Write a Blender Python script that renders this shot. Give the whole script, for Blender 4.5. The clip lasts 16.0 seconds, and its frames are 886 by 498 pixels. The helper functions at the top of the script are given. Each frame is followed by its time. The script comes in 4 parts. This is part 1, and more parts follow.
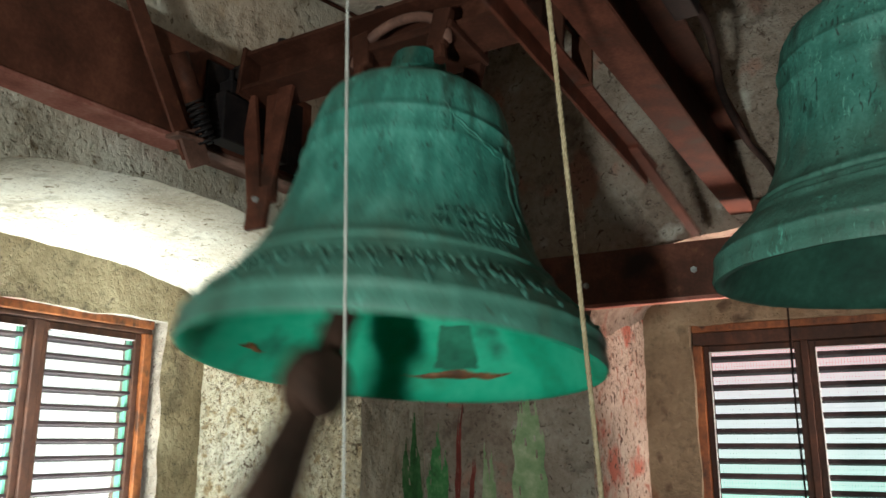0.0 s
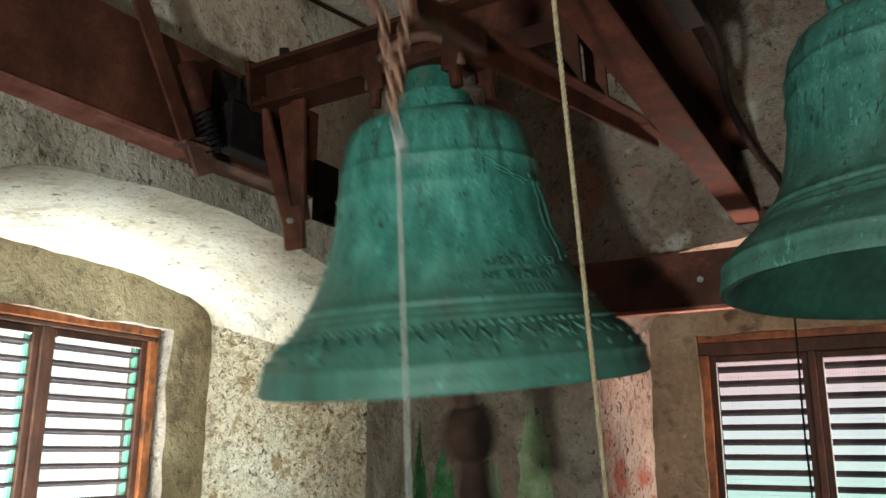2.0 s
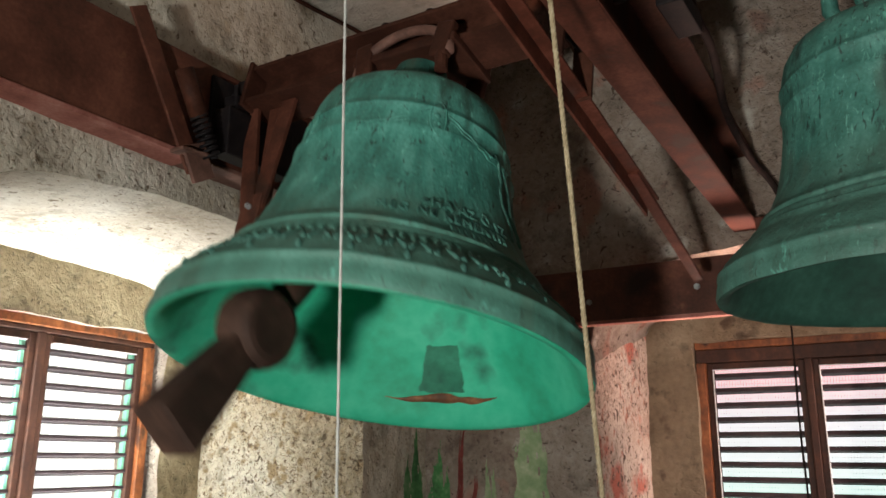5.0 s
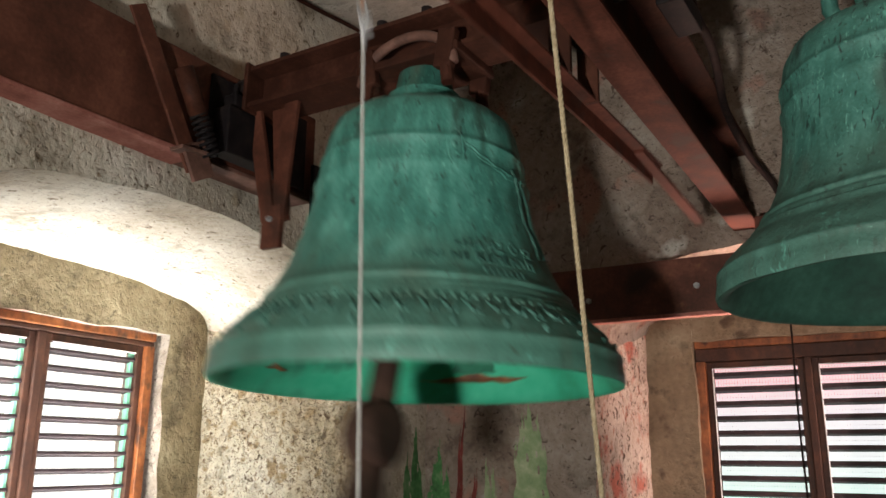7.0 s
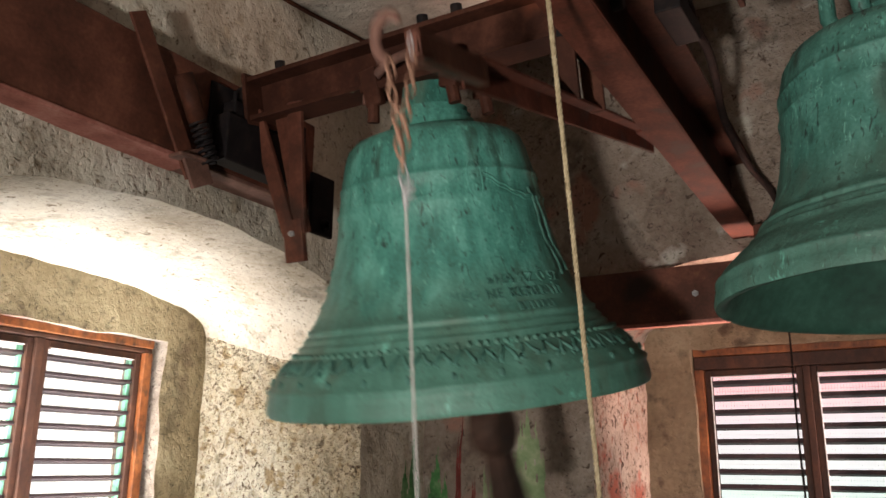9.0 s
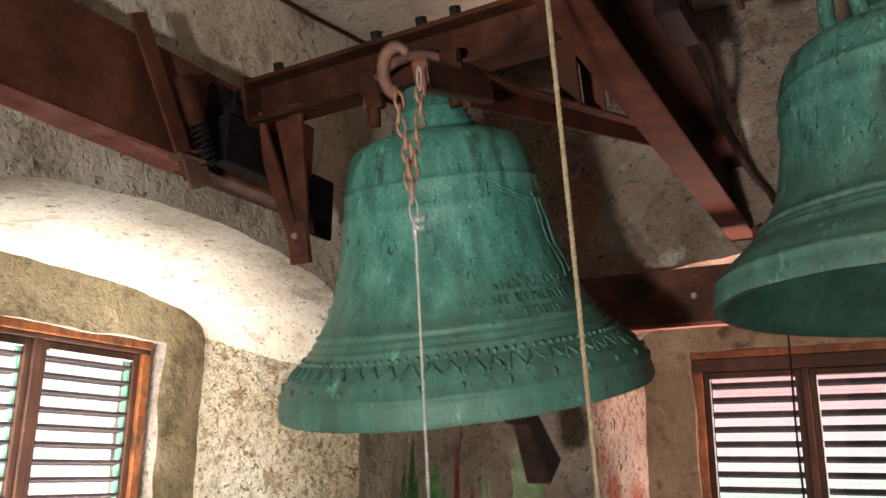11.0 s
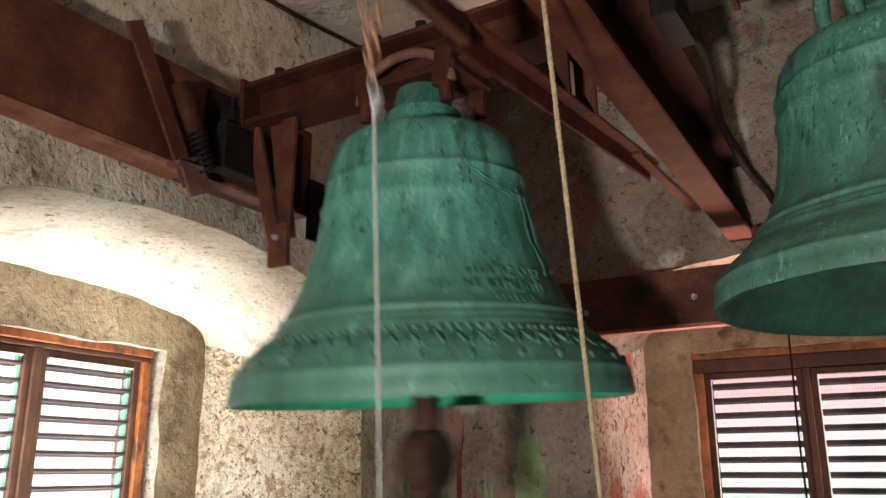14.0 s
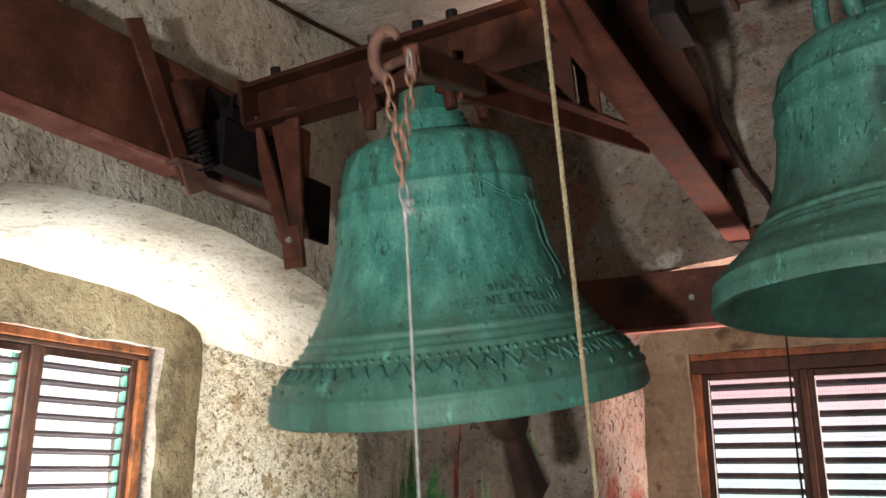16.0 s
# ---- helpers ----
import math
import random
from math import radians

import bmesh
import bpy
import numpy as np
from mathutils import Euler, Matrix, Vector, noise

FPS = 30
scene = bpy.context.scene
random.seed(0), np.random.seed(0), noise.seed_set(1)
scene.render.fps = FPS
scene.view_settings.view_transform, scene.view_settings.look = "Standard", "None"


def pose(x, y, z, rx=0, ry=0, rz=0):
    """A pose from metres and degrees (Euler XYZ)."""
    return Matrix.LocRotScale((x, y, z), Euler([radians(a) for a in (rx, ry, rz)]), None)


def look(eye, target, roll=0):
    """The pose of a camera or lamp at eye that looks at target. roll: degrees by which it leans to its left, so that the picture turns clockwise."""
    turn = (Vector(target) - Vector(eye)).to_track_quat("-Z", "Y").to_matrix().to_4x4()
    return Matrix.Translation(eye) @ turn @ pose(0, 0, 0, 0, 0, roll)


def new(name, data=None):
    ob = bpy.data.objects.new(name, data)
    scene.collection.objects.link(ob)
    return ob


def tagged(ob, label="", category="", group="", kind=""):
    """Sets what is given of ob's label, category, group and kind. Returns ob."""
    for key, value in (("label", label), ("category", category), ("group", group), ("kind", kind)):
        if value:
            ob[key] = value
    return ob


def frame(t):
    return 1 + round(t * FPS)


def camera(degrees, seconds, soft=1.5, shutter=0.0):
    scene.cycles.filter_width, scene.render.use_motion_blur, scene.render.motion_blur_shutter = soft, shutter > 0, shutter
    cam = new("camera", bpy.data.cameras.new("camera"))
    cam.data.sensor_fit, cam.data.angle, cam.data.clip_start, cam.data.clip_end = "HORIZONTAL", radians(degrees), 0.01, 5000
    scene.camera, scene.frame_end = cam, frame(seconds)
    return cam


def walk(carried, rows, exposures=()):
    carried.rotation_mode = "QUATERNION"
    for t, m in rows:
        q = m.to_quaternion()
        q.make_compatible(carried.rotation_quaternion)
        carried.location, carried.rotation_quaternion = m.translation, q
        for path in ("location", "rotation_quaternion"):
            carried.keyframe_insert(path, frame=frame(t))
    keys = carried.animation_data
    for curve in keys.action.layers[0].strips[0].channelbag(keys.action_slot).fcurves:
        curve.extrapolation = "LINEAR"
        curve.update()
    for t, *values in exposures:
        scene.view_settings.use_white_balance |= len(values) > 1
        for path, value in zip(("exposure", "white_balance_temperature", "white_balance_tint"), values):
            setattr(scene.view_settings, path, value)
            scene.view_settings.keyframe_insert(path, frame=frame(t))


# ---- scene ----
# ---------- camera ----------
# seconds, tilt, pan, roll in degrees; the camera stands on the floor and drifts in the hand
CAMERA_ROWS = [
    (0.0, 13.254, 0.168, -0.053),
    (0.5, 13.323, 0.077, 0.209),
    (1.0, 13.635, 0.365, 0.028),
    (1.5, 13.832, 0.430, 0.072),
    (2.0, 13.877, 0.603, 0.251),
    (2.5, 13.925, 0.485, 0.224),
    (3.0, 14.036, 0.434, 0.135),
    (3.5, 14.127, 0.469, 0.332),
    (4.0, 14.346, 0.430, 0.272),
    (6.5, 14.316, 0.310, 0.380),
    (7.0, 14.253, 0.363, 0.329),
    (7.5, 14.292, 0.181, 0.277),
    (8.0, 14.710, 0.121, 0.359),
    (8.5, 14.833, 0.213, 0.464),
    (9.0, 14.768, 0.273, 0.451),
    (11.5, 14.919, 0.205, 0.571),
    (12.0, 14.733, 0.396, 0.389),
    (12.5, 14.634, 0.541, 0.611),
    (13.0, 14.775, 0.526, 0.316),
    (13.5, 14.904, 0.396, 0.339),
    (14.0, 15.177, 0.164, -0.160),
    (14.5, 15.350, 0.000, 0.000),
    (15.0, 15.258, -0.018, 0.087),
    (15.5, 15.197, -0.033, 0.093),
    (16.0, 15.137, 0.033, 0.131),
]

EYE = Vector((0.0, 0.0, 1.5))
cam = camera(56.8, 16.0, soft=1.6, shutter=0.9)
walk(cam, [(t, pose(*EYE, 90 + tilt, 0, pan) @ pose(0, 0, 0, 0, 0, roll)) for t, tilt, pan, roll in CAMERA_ROWS],
     exposures=[(0, -0.46, 5950, -7), (0.8, -0.56, 6000, -5), (1.6, -0.54, 6000, -5), (3.0, -0.58, 6000, -5), (3.5, -0.42, 6080, -2), (6.5, -0.34, 6380, 7), (9, -0.31, 6600, 11), (13, -0.28, 6830, 12), (14.5, -0.25, 6500, 9), (16, -0.24, 6220, 6)])

# ---------- plan ----------
UP = Vector((0, 0, 1))
SWING_TURN = -31.36
AX = Vector((0.85388, -0.52048, 0))          # the swing axis of the bells
FW = Vector((0.52048, 0.85388, 0))           # along the bell-frame beams
PIV = Vector((0.1745, 1.7694, 2.5187))
BELL_S = -0.2736                             # the large bell along the axis
R1 = 0.462
LD = Vector((math.sin(radians(28)), math.cos(radians(28)), 0))   # along the left wall
LN = Vector((math.cos(radians(28)), -math.sin(radians(28)), 0))  # into the room
RD = Vector((math.sin(radians(60)), -math.cos(radians(60)), 0))  # along the right wall
RN = Vector((-math.cos(radians(60)), -math.sin(radians(60)), 0))
LJ = Vector((-1.0077, 3.4181, 0))
RJ = Vector((0.8878, 3.6909, 0))
DL, DR = 0.796, 0.695                        # depth of the two window niches
CORNER = Vector((-0.0883, 3.4514, 0))


def place(s, t, z):
    """s along the swing axis, t along the beams, z the height over the floor."""
    p = PIV + AX * s + FW * t
    return Vector((p.x, p.y, z))


# ---------- light ----------
world = bpy.data.worlds.new("world")
scene.world = world
world.use_nodes = True
wn = world.node_tree
sky = wn.nodes.new("ShaderNodeTexSky")
sky.sky_type = "NISHITA"
sky.sun_disc = False
sky.sun_elevation = radians(48)
sky.sun_rotation = radians(200)
wn.nodes["Background"].inputs["Strength"].default_value = 0.05
wn.links.new(sky.outputs["Color"], wn.nodes["Background"].inputs["Color"])


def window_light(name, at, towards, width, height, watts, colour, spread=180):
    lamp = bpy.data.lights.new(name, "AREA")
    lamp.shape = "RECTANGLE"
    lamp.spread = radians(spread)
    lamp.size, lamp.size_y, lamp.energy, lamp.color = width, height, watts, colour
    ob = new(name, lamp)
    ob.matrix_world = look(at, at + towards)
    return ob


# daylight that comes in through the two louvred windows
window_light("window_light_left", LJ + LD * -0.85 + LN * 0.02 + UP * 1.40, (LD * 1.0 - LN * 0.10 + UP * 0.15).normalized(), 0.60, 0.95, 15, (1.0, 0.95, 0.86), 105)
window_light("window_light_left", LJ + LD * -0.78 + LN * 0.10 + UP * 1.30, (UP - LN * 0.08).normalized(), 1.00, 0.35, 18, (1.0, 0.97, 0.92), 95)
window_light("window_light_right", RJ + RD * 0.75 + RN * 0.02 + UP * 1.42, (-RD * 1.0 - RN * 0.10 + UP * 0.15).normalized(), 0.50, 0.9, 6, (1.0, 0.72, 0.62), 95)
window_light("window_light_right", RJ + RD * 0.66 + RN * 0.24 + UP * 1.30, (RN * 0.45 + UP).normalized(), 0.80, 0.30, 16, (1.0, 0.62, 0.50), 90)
# lamp low behind the camera, set by the cast shadows, in an added opening
BACK = CORNER - LD * 4.3
BACK_LIGHT = BACK + RD * 1.50 + UP * 0.85 + LD * 0.02
window_light("low_light_back", BACK_LIGHT, (place(0.05, 0.55, 2.35) - BACK_LIGHT).normalized(), 0.15, 0.16, 41, (1.0, 0.935, 0.85), 110)


# ---------- materials ----------
def material(name, colours, scale=6.0, fine=60.0, rough=0.8, metal=0.0, bump=0.3, bump_dist=0.01, streak=None, spots=None, coords="Object", detail=8, spread=0.40, gloss=0.5):
    """Colours: 3 or more stops of a noise ramp. streak: squash along z. spots: (colour, scale, threshold)."""
    m = bpy.data.materials.new(name)
    m.use_nodes = True
    nt = m.node_tree
    N, L = nt.nodes, nt.links
    b = N["Principled BSDF"]
    b.inputs["Metallic"].default_value, b.inputs["Specular IOR Level"].default_value = metal, gloss
    tc = N.new("ShaderNodeTexCoord")
    mp = N.new("ShaderNodeMapping")
    L.new(tc.outputs[coords], mp.inputs["Vector"])
    if streak:
        mp.inputs["Scale"].default_value = streak
    n1 = N.new("ShaderNodeTexNoise")
    n1.inputs["Scale"].default_value, n1.inputs["Detail"].default_value, n1.inputs["Roughness"].default_value = scale, detail, 0.62
    L.new(mp.outputs["Vector"], n1.inputs["Vector"])
    n2 = N.new("ShaderNodeTexNoise")
    n2.inputs["Scale"].default_value, n2.inputs["Detail"].default_value = fine, 6
    L.new(tc.outputs[coords], n2.inputs["Vector"])
    mixv = N.new("ShaderNodeMath")
    mixv.operation = "MULTIPLY_ADD"
    mixv.inputs[1].default_value = 0.30
    L.new(n2.outputs["Fac"], mixv.inputs[0])
    sub = N.new("ShaderNodeMath")
    sub.operation = "ADD"
    sub.inputs[1].default_value = -0.15
    L.new(n1.outputs["Fac"], sub.inputs[0])
    L.new(sub.outputs[0], mixv.inputs[2])
    ramp = N.new("ShaderNodeValToRGB")
    els = ramp.color_ramp.elements
    lo, hi = 0.5 - spread / 2, 0.5 + spread / 2
    for i, c in enumerate(colours):
        pos = lo + (hi - lo) * i / (len(colours) - 1)
        e = els[i] if i < 2 else els.new(pos)
        e.position, e.color = pos, (*c, 1)
    L.new(mixv.outputs[0], ramp.inputs["Fac"])
    out = ramp.outputs["Color"]
    for colour, sc, th in (spots or ()):
        ns = N.new("ShaderNodeTexNoise")
        ns.inputs["Scale"].default_value, ns.inputs["Detail"].default_value = sc, 5
        ns.inputs["Distortion"].default_value = 1.1 if sc >= 30 else 0.0
        L.new(mp.outputs["Vector"], ns.inputs["Vector"])
        r2 = N.new("ShaderNodeValToRGB")
        r2.color_ramp.elements[0].position, r2.color_ramp.elements[1].position = th, th + 0.09
        L.new(ns.outputs["Fac"], r2.inputs["Fac"])
        mx = N.new("ShaderNodeMix")
        mx.data_type = "RGBA"
        L.new(r2.outputs["Color"], mx.inputs["Factor"])
        L.new(out, mx.inputs[6])
        mx.inputs[7].default_value = (*colour, 1)
        out = mx.outputs[2]
    L.new(out, b.inputs["Base Color"])
    rr = N.new("ShaderNodeMapRange")
    rr.inputs["To Min"].default_value, rr.inputs["To Max"].default_value = max(0.05, rough - 0.15), min(1, rough + 0.12)
    L.new(n1.outputs["Fac"], rr.inputs["Value"])
    L.new(rr.outputs["Result"], b.inputs["Roughness"])
    if bump:
        bp = N.new("ShaderNodeBump")
        bp.inputs["Strength"].default_value, bp.inputs["Distance"].default_value = bump, bump_dist
        L.new(mixv.outputs[0], bp.inputs["Height"])
        L.new(bp.outputs["Normal"], b.inputs["Normal"])
    return m


def plain(name, colour, rough=0.6, metal=0.0):
    m = bpy.data.materials.new(name)
    m.use_nodes = True
    b = m.node_tree.nodes["Principled BSDF"]
    b.inputs["Base Color"].default_value, b.inputs["Roughness"].default_value, b.inputs["Metallic"].default_value = (*colour, 1), rough, metal
    return m


def plaster_material(name, colours, spots=(), relief=0.026):
    """Roughcast plaster: trowelled lumps, pits and grain."""
    m = material(name, colours, scale=2.2, fine=45, rough=0.92, bump=0.0, spots=spots)
    nt = m.node_tree
    N, L = nt.nodes, nt.links
    tc = [n for n in N if n.bl_idname == "ShaderNodeTexCoord"][0]
    heights = []
    for sc, det, amp in ((6, 4, 1.3), (22, 7, 0.75), (90, 4, 0.16)):
        n = N.new("ShaderNodeTexNoise")
        n.inputs["Scale"].default_value, n.inputs["Detail"].default_value, n.inputs["Distortion"].default_value = sc, det, 0.25
        L.new(tc.outputs["Object"], n.inputs["Vector"])
        k = N.new("ShaderNodeMath")
        k.operation = "MULTIPLY"
        k.inputs[1].default_value = amp
        L.new(n.outputs["Fac"], k.inputs[0])
        heights.append(k)
    vor = N.new("ShaderNodeTexVoronoi")
    vor.inputs["Scale"].default_value = 55
    wob = N.new("ShaderNodeTexNoise")
    wob.inputs["Scale"].default_value = 18
    L.new(tc.outputs["Object"], wob.inputs["Vector"])
    addv = N.new("ShaderNodeVectorMath")
    addv.operation = "MULTIPLY_ADD"
    addv.inputs[1].default_value = (0.09, 0.09, 0.05)
    L.new(wob.outputs["Color"], addv.inputs[0])
    L.new(tc.outputs["Object"], addv.inputs[2])
    L.new(addv.outputs[0], vor.inputs["Vector"])
    pit = N.new("ShaderNodeMapRange")
    pit.inputs["From Min"].default_value, pit.inputs["From Max"].default_value = 0.0, 0.35
    pit.inputs["To Min"].default_value, pit.inputs["To Max"].default_value = -0.16, 0.0
    L.new(vor.outputs["Distance"], pit.inputs["Value"])
    tot = heights[0]
    for h in (heights[1], heights[2], pit):
        a = N.new("ShaderNodeMath")
        a.operation = "ADD"
        L.new(tot.outputs[0], a.inputs[0])
        L.new(h.outputs[0], a.inputs[1])
        tot = a
    bp = N.new("ShaderNodeBump")
    bp.inputs["Strength"].default_value, bp.inputs["Distance"].default_value = 1.0, relief
    L.new(tot.outputs[0], bp.inputs["Height"])
    # darker brown in the low parts of the relief
    low = N.new("ShaderNodeMapRange")
    low.inputs["From Min"].default_value, low.inputs["From Max"].default_value = 0.80, 1.02
    low.inputs["To Min"].default_value, low.inputs["To Max"].default_value = 0.55, 0.0
    L.new(tot.outputs[0], low.inputs["Value"])
    low_tone = N.new("ShaderNodeMix")
    low_tone.data_type = "RGBA"
    base = N["Principled BSDF"].inputs["Base Color"]
    L.new(low.outputs["Result"], low_tone.inputs["Factor"])
    L.new(base.links[0].from_socket, low_tone.inputs[6])
    low_tone.inputs[7].default_value = (*[c * 0.45 for c in colours[0]], 1)
    L.new(low_tone.outputs[2], base)
    L.new(bp.outputs["Normal"], N["Principled BSDF"].inputs["Normal"])
    return m


M_WALL = plaster_material("roughcast_plaster", [(0.34, 0.28, 0.21), (0.52, 0.465, 0.385), (0.66, 0.62, 0.55)], spots=[((0.36, 0.27, 0.17), 3.2, 0.63), ((0.15, 0.11, 0.07), 38.0, 0.605), ((0.22, 0.165, 0.11), 75.0, 0.61)], relief=0.014)
# Stain tones, lowered further to offset the window lamps' grazing light.
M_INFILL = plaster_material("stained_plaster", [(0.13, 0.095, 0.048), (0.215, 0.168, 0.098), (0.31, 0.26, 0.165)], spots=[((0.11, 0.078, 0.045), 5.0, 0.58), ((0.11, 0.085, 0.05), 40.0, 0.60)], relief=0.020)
# North wall plaster, lowered in tone for the bell's shadow across it.
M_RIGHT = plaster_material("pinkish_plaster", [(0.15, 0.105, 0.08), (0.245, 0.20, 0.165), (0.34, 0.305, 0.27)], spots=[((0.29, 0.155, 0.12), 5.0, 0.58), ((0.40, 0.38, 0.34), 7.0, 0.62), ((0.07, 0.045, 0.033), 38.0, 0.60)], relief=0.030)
M_JAMB = plaster_material("coarse_roughcast", [(0.40, 0.31, 0.19), (0.60, 0.53, 0.40), (0.72, 0.68, 0.58)], spots=[((0.30, 0.22, 0.12), 5.0, 0.60), ((0.36, 0.265, 0.15), 20.0, 0.56), ((0.11, 0.075, 0.045), 34.0, 0.61), ((0.16, 0.105, 0.06), 66.0, 0.565)], relief=0.16)
M_PINKJAMB = plaster_material("red_stained_roughcast", [(0.36, 0.24, 0.19), (0.54, 0.43, 0.36), (0.66, 0.58, 0.51)], spots=[((0.48, 0.15, 0.11), 5.5, 0.56), ((0.42, 0.20, 0.15), 20.0, 0.58), ((0.09, 0.05, 0.035), 40.0, 0.56)], relief=0.05)
# Right infill: stains, with its dim light also put into the tone.
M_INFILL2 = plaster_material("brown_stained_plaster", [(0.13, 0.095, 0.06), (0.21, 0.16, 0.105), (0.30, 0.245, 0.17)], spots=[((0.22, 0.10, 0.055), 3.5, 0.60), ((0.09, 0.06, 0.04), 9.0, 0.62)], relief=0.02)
M_CEIL = plaster_material("ceiling_plaster", [(0.38, 0.345, 0.295), (0.51, 0.475, 0.42), (0.61, 0.58, 0.53)])
# Floor and rear walls are out of view; dark to cut bounced fill light.
M_FLOOR = material("concrete", [(0.10, 0.085, 0.065), (0.15, 0.13, 0.10), (0.21, 0.18, 0.14)], rough=0.9)
M_BACKWALL = material("dark_plaster", [(0.09, 0.08, 0.065), (0.14, 0.125, 0.10), (0.20, 0.18, 0.15)], scale=2.5, rough=0.95, bump=0.5)
M_STEEL = material("red_oxide_steel", [(0.045, 0.016, 0.010), (0.086, 0.029, 0.018), (0.15, 0.054, 0.034)], scale=7, fine=90, rough=0.6, bump=0.25, bump_dist=0.004, spots=[((0.17, 0.075, 0.04), 14, 0.64), ((0.028, 0.014, 0.010), 4, 0.60)], gloss=0.25)
# Paler red for the flange undersides: light from below, put into the colour.
M_PALERED = material("pale_red_paint", [(0.18, 0.062, 0.048), (0.30, 0.115, 0.092), (0.42, 0.20, 0.165)], scale=9, fine=100, rough=0.75, bump=0.25, bump_dist=0.003, gloss=0.2)
M_YOKE = material("dark_brown_paint", [(0.022, 0.008, 0.005), (0.041, 0.014, 0.0085), (0.078, 0.029, 0.018)], scale=8, fine=90, rough=0.7, bump=0.3, bump_dist=0.004, spots=[((0.10, 0.030, 0.016), 5, 0.64)], gloss=0.15)
M_LEVER = material("worn_red_lead_paint", [(0.042, 0.012, 0.007), (0.080, 0.022, 0.013), (0.135, 0.044, 0.029)], scale=11, fine=110, rough=0.7, bump=0.3, bump_dist=0.003, gloss=0.15, spots=[((0.06, 0.03, 0.024), 9, 0.60)])
M_RUST = material("rusty_steel", [(0.07, 0.030, 0.022), (0.125, 0.058, 0.042), (0.20, 0.10, 0.078)], scale=18, fine=120, rough=0.8, bump=0.4, bump_dist=0.004)
M_DARK = material("dark_oily_steel", [(0.006, 0.005, 0.006), (0.011, 0.009, 0.010), (0.024, 0.017, 0.015)], scale=14, rough=0.6, bump=0.2, bump_dist=0.003, gloss=0.12)
M_BELL = material("bronze_patina", [(0.030, 0.122, 0.098), (0.056, 0.228, 0.184), (0.116, 0.345, 0.288)], scale=9.0, fine=130, rough=0.58, bump=0.9, bump_dist=0.005, streak=(2.2, 2.2, 0.55), spread=0.36,
                  spots=[((0.085, 0.140, 0.105), 3.0, 0.56), ((0.030, 0.090, 0.070), 5.5, 0.57), ((0.016, 0.042, 0.034), 36.0, 0.605), ((0.15, 0.42, 0.34), 60.0, 0.63)])
M_BELL2 = material("dull_patina", [(0.024, 0.088, 0.070), (0.046, 0.165, 0.134), (0.095, 0.265, 0.222)], scale=9.0, fine=130, rough=0.62, bump=1.0, bump_dist=0.006, streak=(1.8, 1.8, 0.7), spread=0.38,
                   spots=[((0.055, 0.095, 0.076), 3.4, 0.54), ((0.020, 0.062, 0.050), 8.0, 0.58), ((0.012, 0.032, 0.027), 40.0, 0.60), ((0.15, 0.38, 0.31), 55.0, 0.63)])
# Darker patina for letters and relief: grime, and their shade put into colour.
M_LETTER = material("darkened_bronze", [(0.028, 0.085, 0.068), (0.046, 0.145, 0.117), (0.08, 0.22, 0.18)], scale=20, rough=0.7)


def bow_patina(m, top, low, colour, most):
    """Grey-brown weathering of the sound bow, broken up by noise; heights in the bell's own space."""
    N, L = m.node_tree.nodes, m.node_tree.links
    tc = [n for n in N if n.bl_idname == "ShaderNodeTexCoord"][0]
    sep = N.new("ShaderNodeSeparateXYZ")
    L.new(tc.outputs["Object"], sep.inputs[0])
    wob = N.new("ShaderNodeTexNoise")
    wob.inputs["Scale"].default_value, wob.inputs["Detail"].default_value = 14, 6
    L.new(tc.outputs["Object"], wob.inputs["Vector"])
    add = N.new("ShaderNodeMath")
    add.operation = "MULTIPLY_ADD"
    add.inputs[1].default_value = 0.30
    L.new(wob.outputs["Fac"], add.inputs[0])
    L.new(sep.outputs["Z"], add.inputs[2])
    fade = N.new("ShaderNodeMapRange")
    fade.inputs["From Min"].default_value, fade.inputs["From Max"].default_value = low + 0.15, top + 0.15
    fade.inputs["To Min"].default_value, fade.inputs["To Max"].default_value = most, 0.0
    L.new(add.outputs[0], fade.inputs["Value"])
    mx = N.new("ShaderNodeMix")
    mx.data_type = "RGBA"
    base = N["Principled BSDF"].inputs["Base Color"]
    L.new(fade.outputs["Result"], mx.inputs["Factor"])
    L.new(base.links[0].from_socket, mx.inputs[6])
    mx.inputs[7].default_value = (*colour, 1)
    # bright turquoise runs and dark pits over all of it
    out = mx.outputs[2]
    for tint, squash, sc, th in (((0.17, 0.52, 0.42), 0.28, 13.0, 0.615), ((0.016, 0.045, 0.036), 0.8, 30.0, 0.65)):
        mp = N.new("ShaderNodeMapping")
        mp.inputs["Scale"].default_value = (1.0, 1.0, squash)
        L.new(tc.outputs["Object"], mp.inputs["Vector"])
        n = N.new("ShaderNodeTexNoise")
        n.inputs["Scale"].default_value, n.inputs["Detail"].default_value, n.inputs["Roughness"].default_value = sc, 8, 0.7
        L.new(mp.outputs["Vector"], n.inputs["Vector"])
        r = N.new("ShaderNodeMapRange")
        r.inputs["From Min"].default_value, r.inputs["From Max"].default_value = th, th + 0.07
        r.inputs["To Max"].default_value = 0.85
        L.new(n.outputs["Fac"], r.inputs["Value"])
        k = N.new("ShaderNodeMix")
        k.data_type = "RGBA"
        L.new(r.outputs["Result"], k.inputs["Factor"])
        L.new(out, k.inputs[6])
        k.inputs[7].default_value = (*tint, 1)
        out = k.outputs[2]
    L.new(out, base)


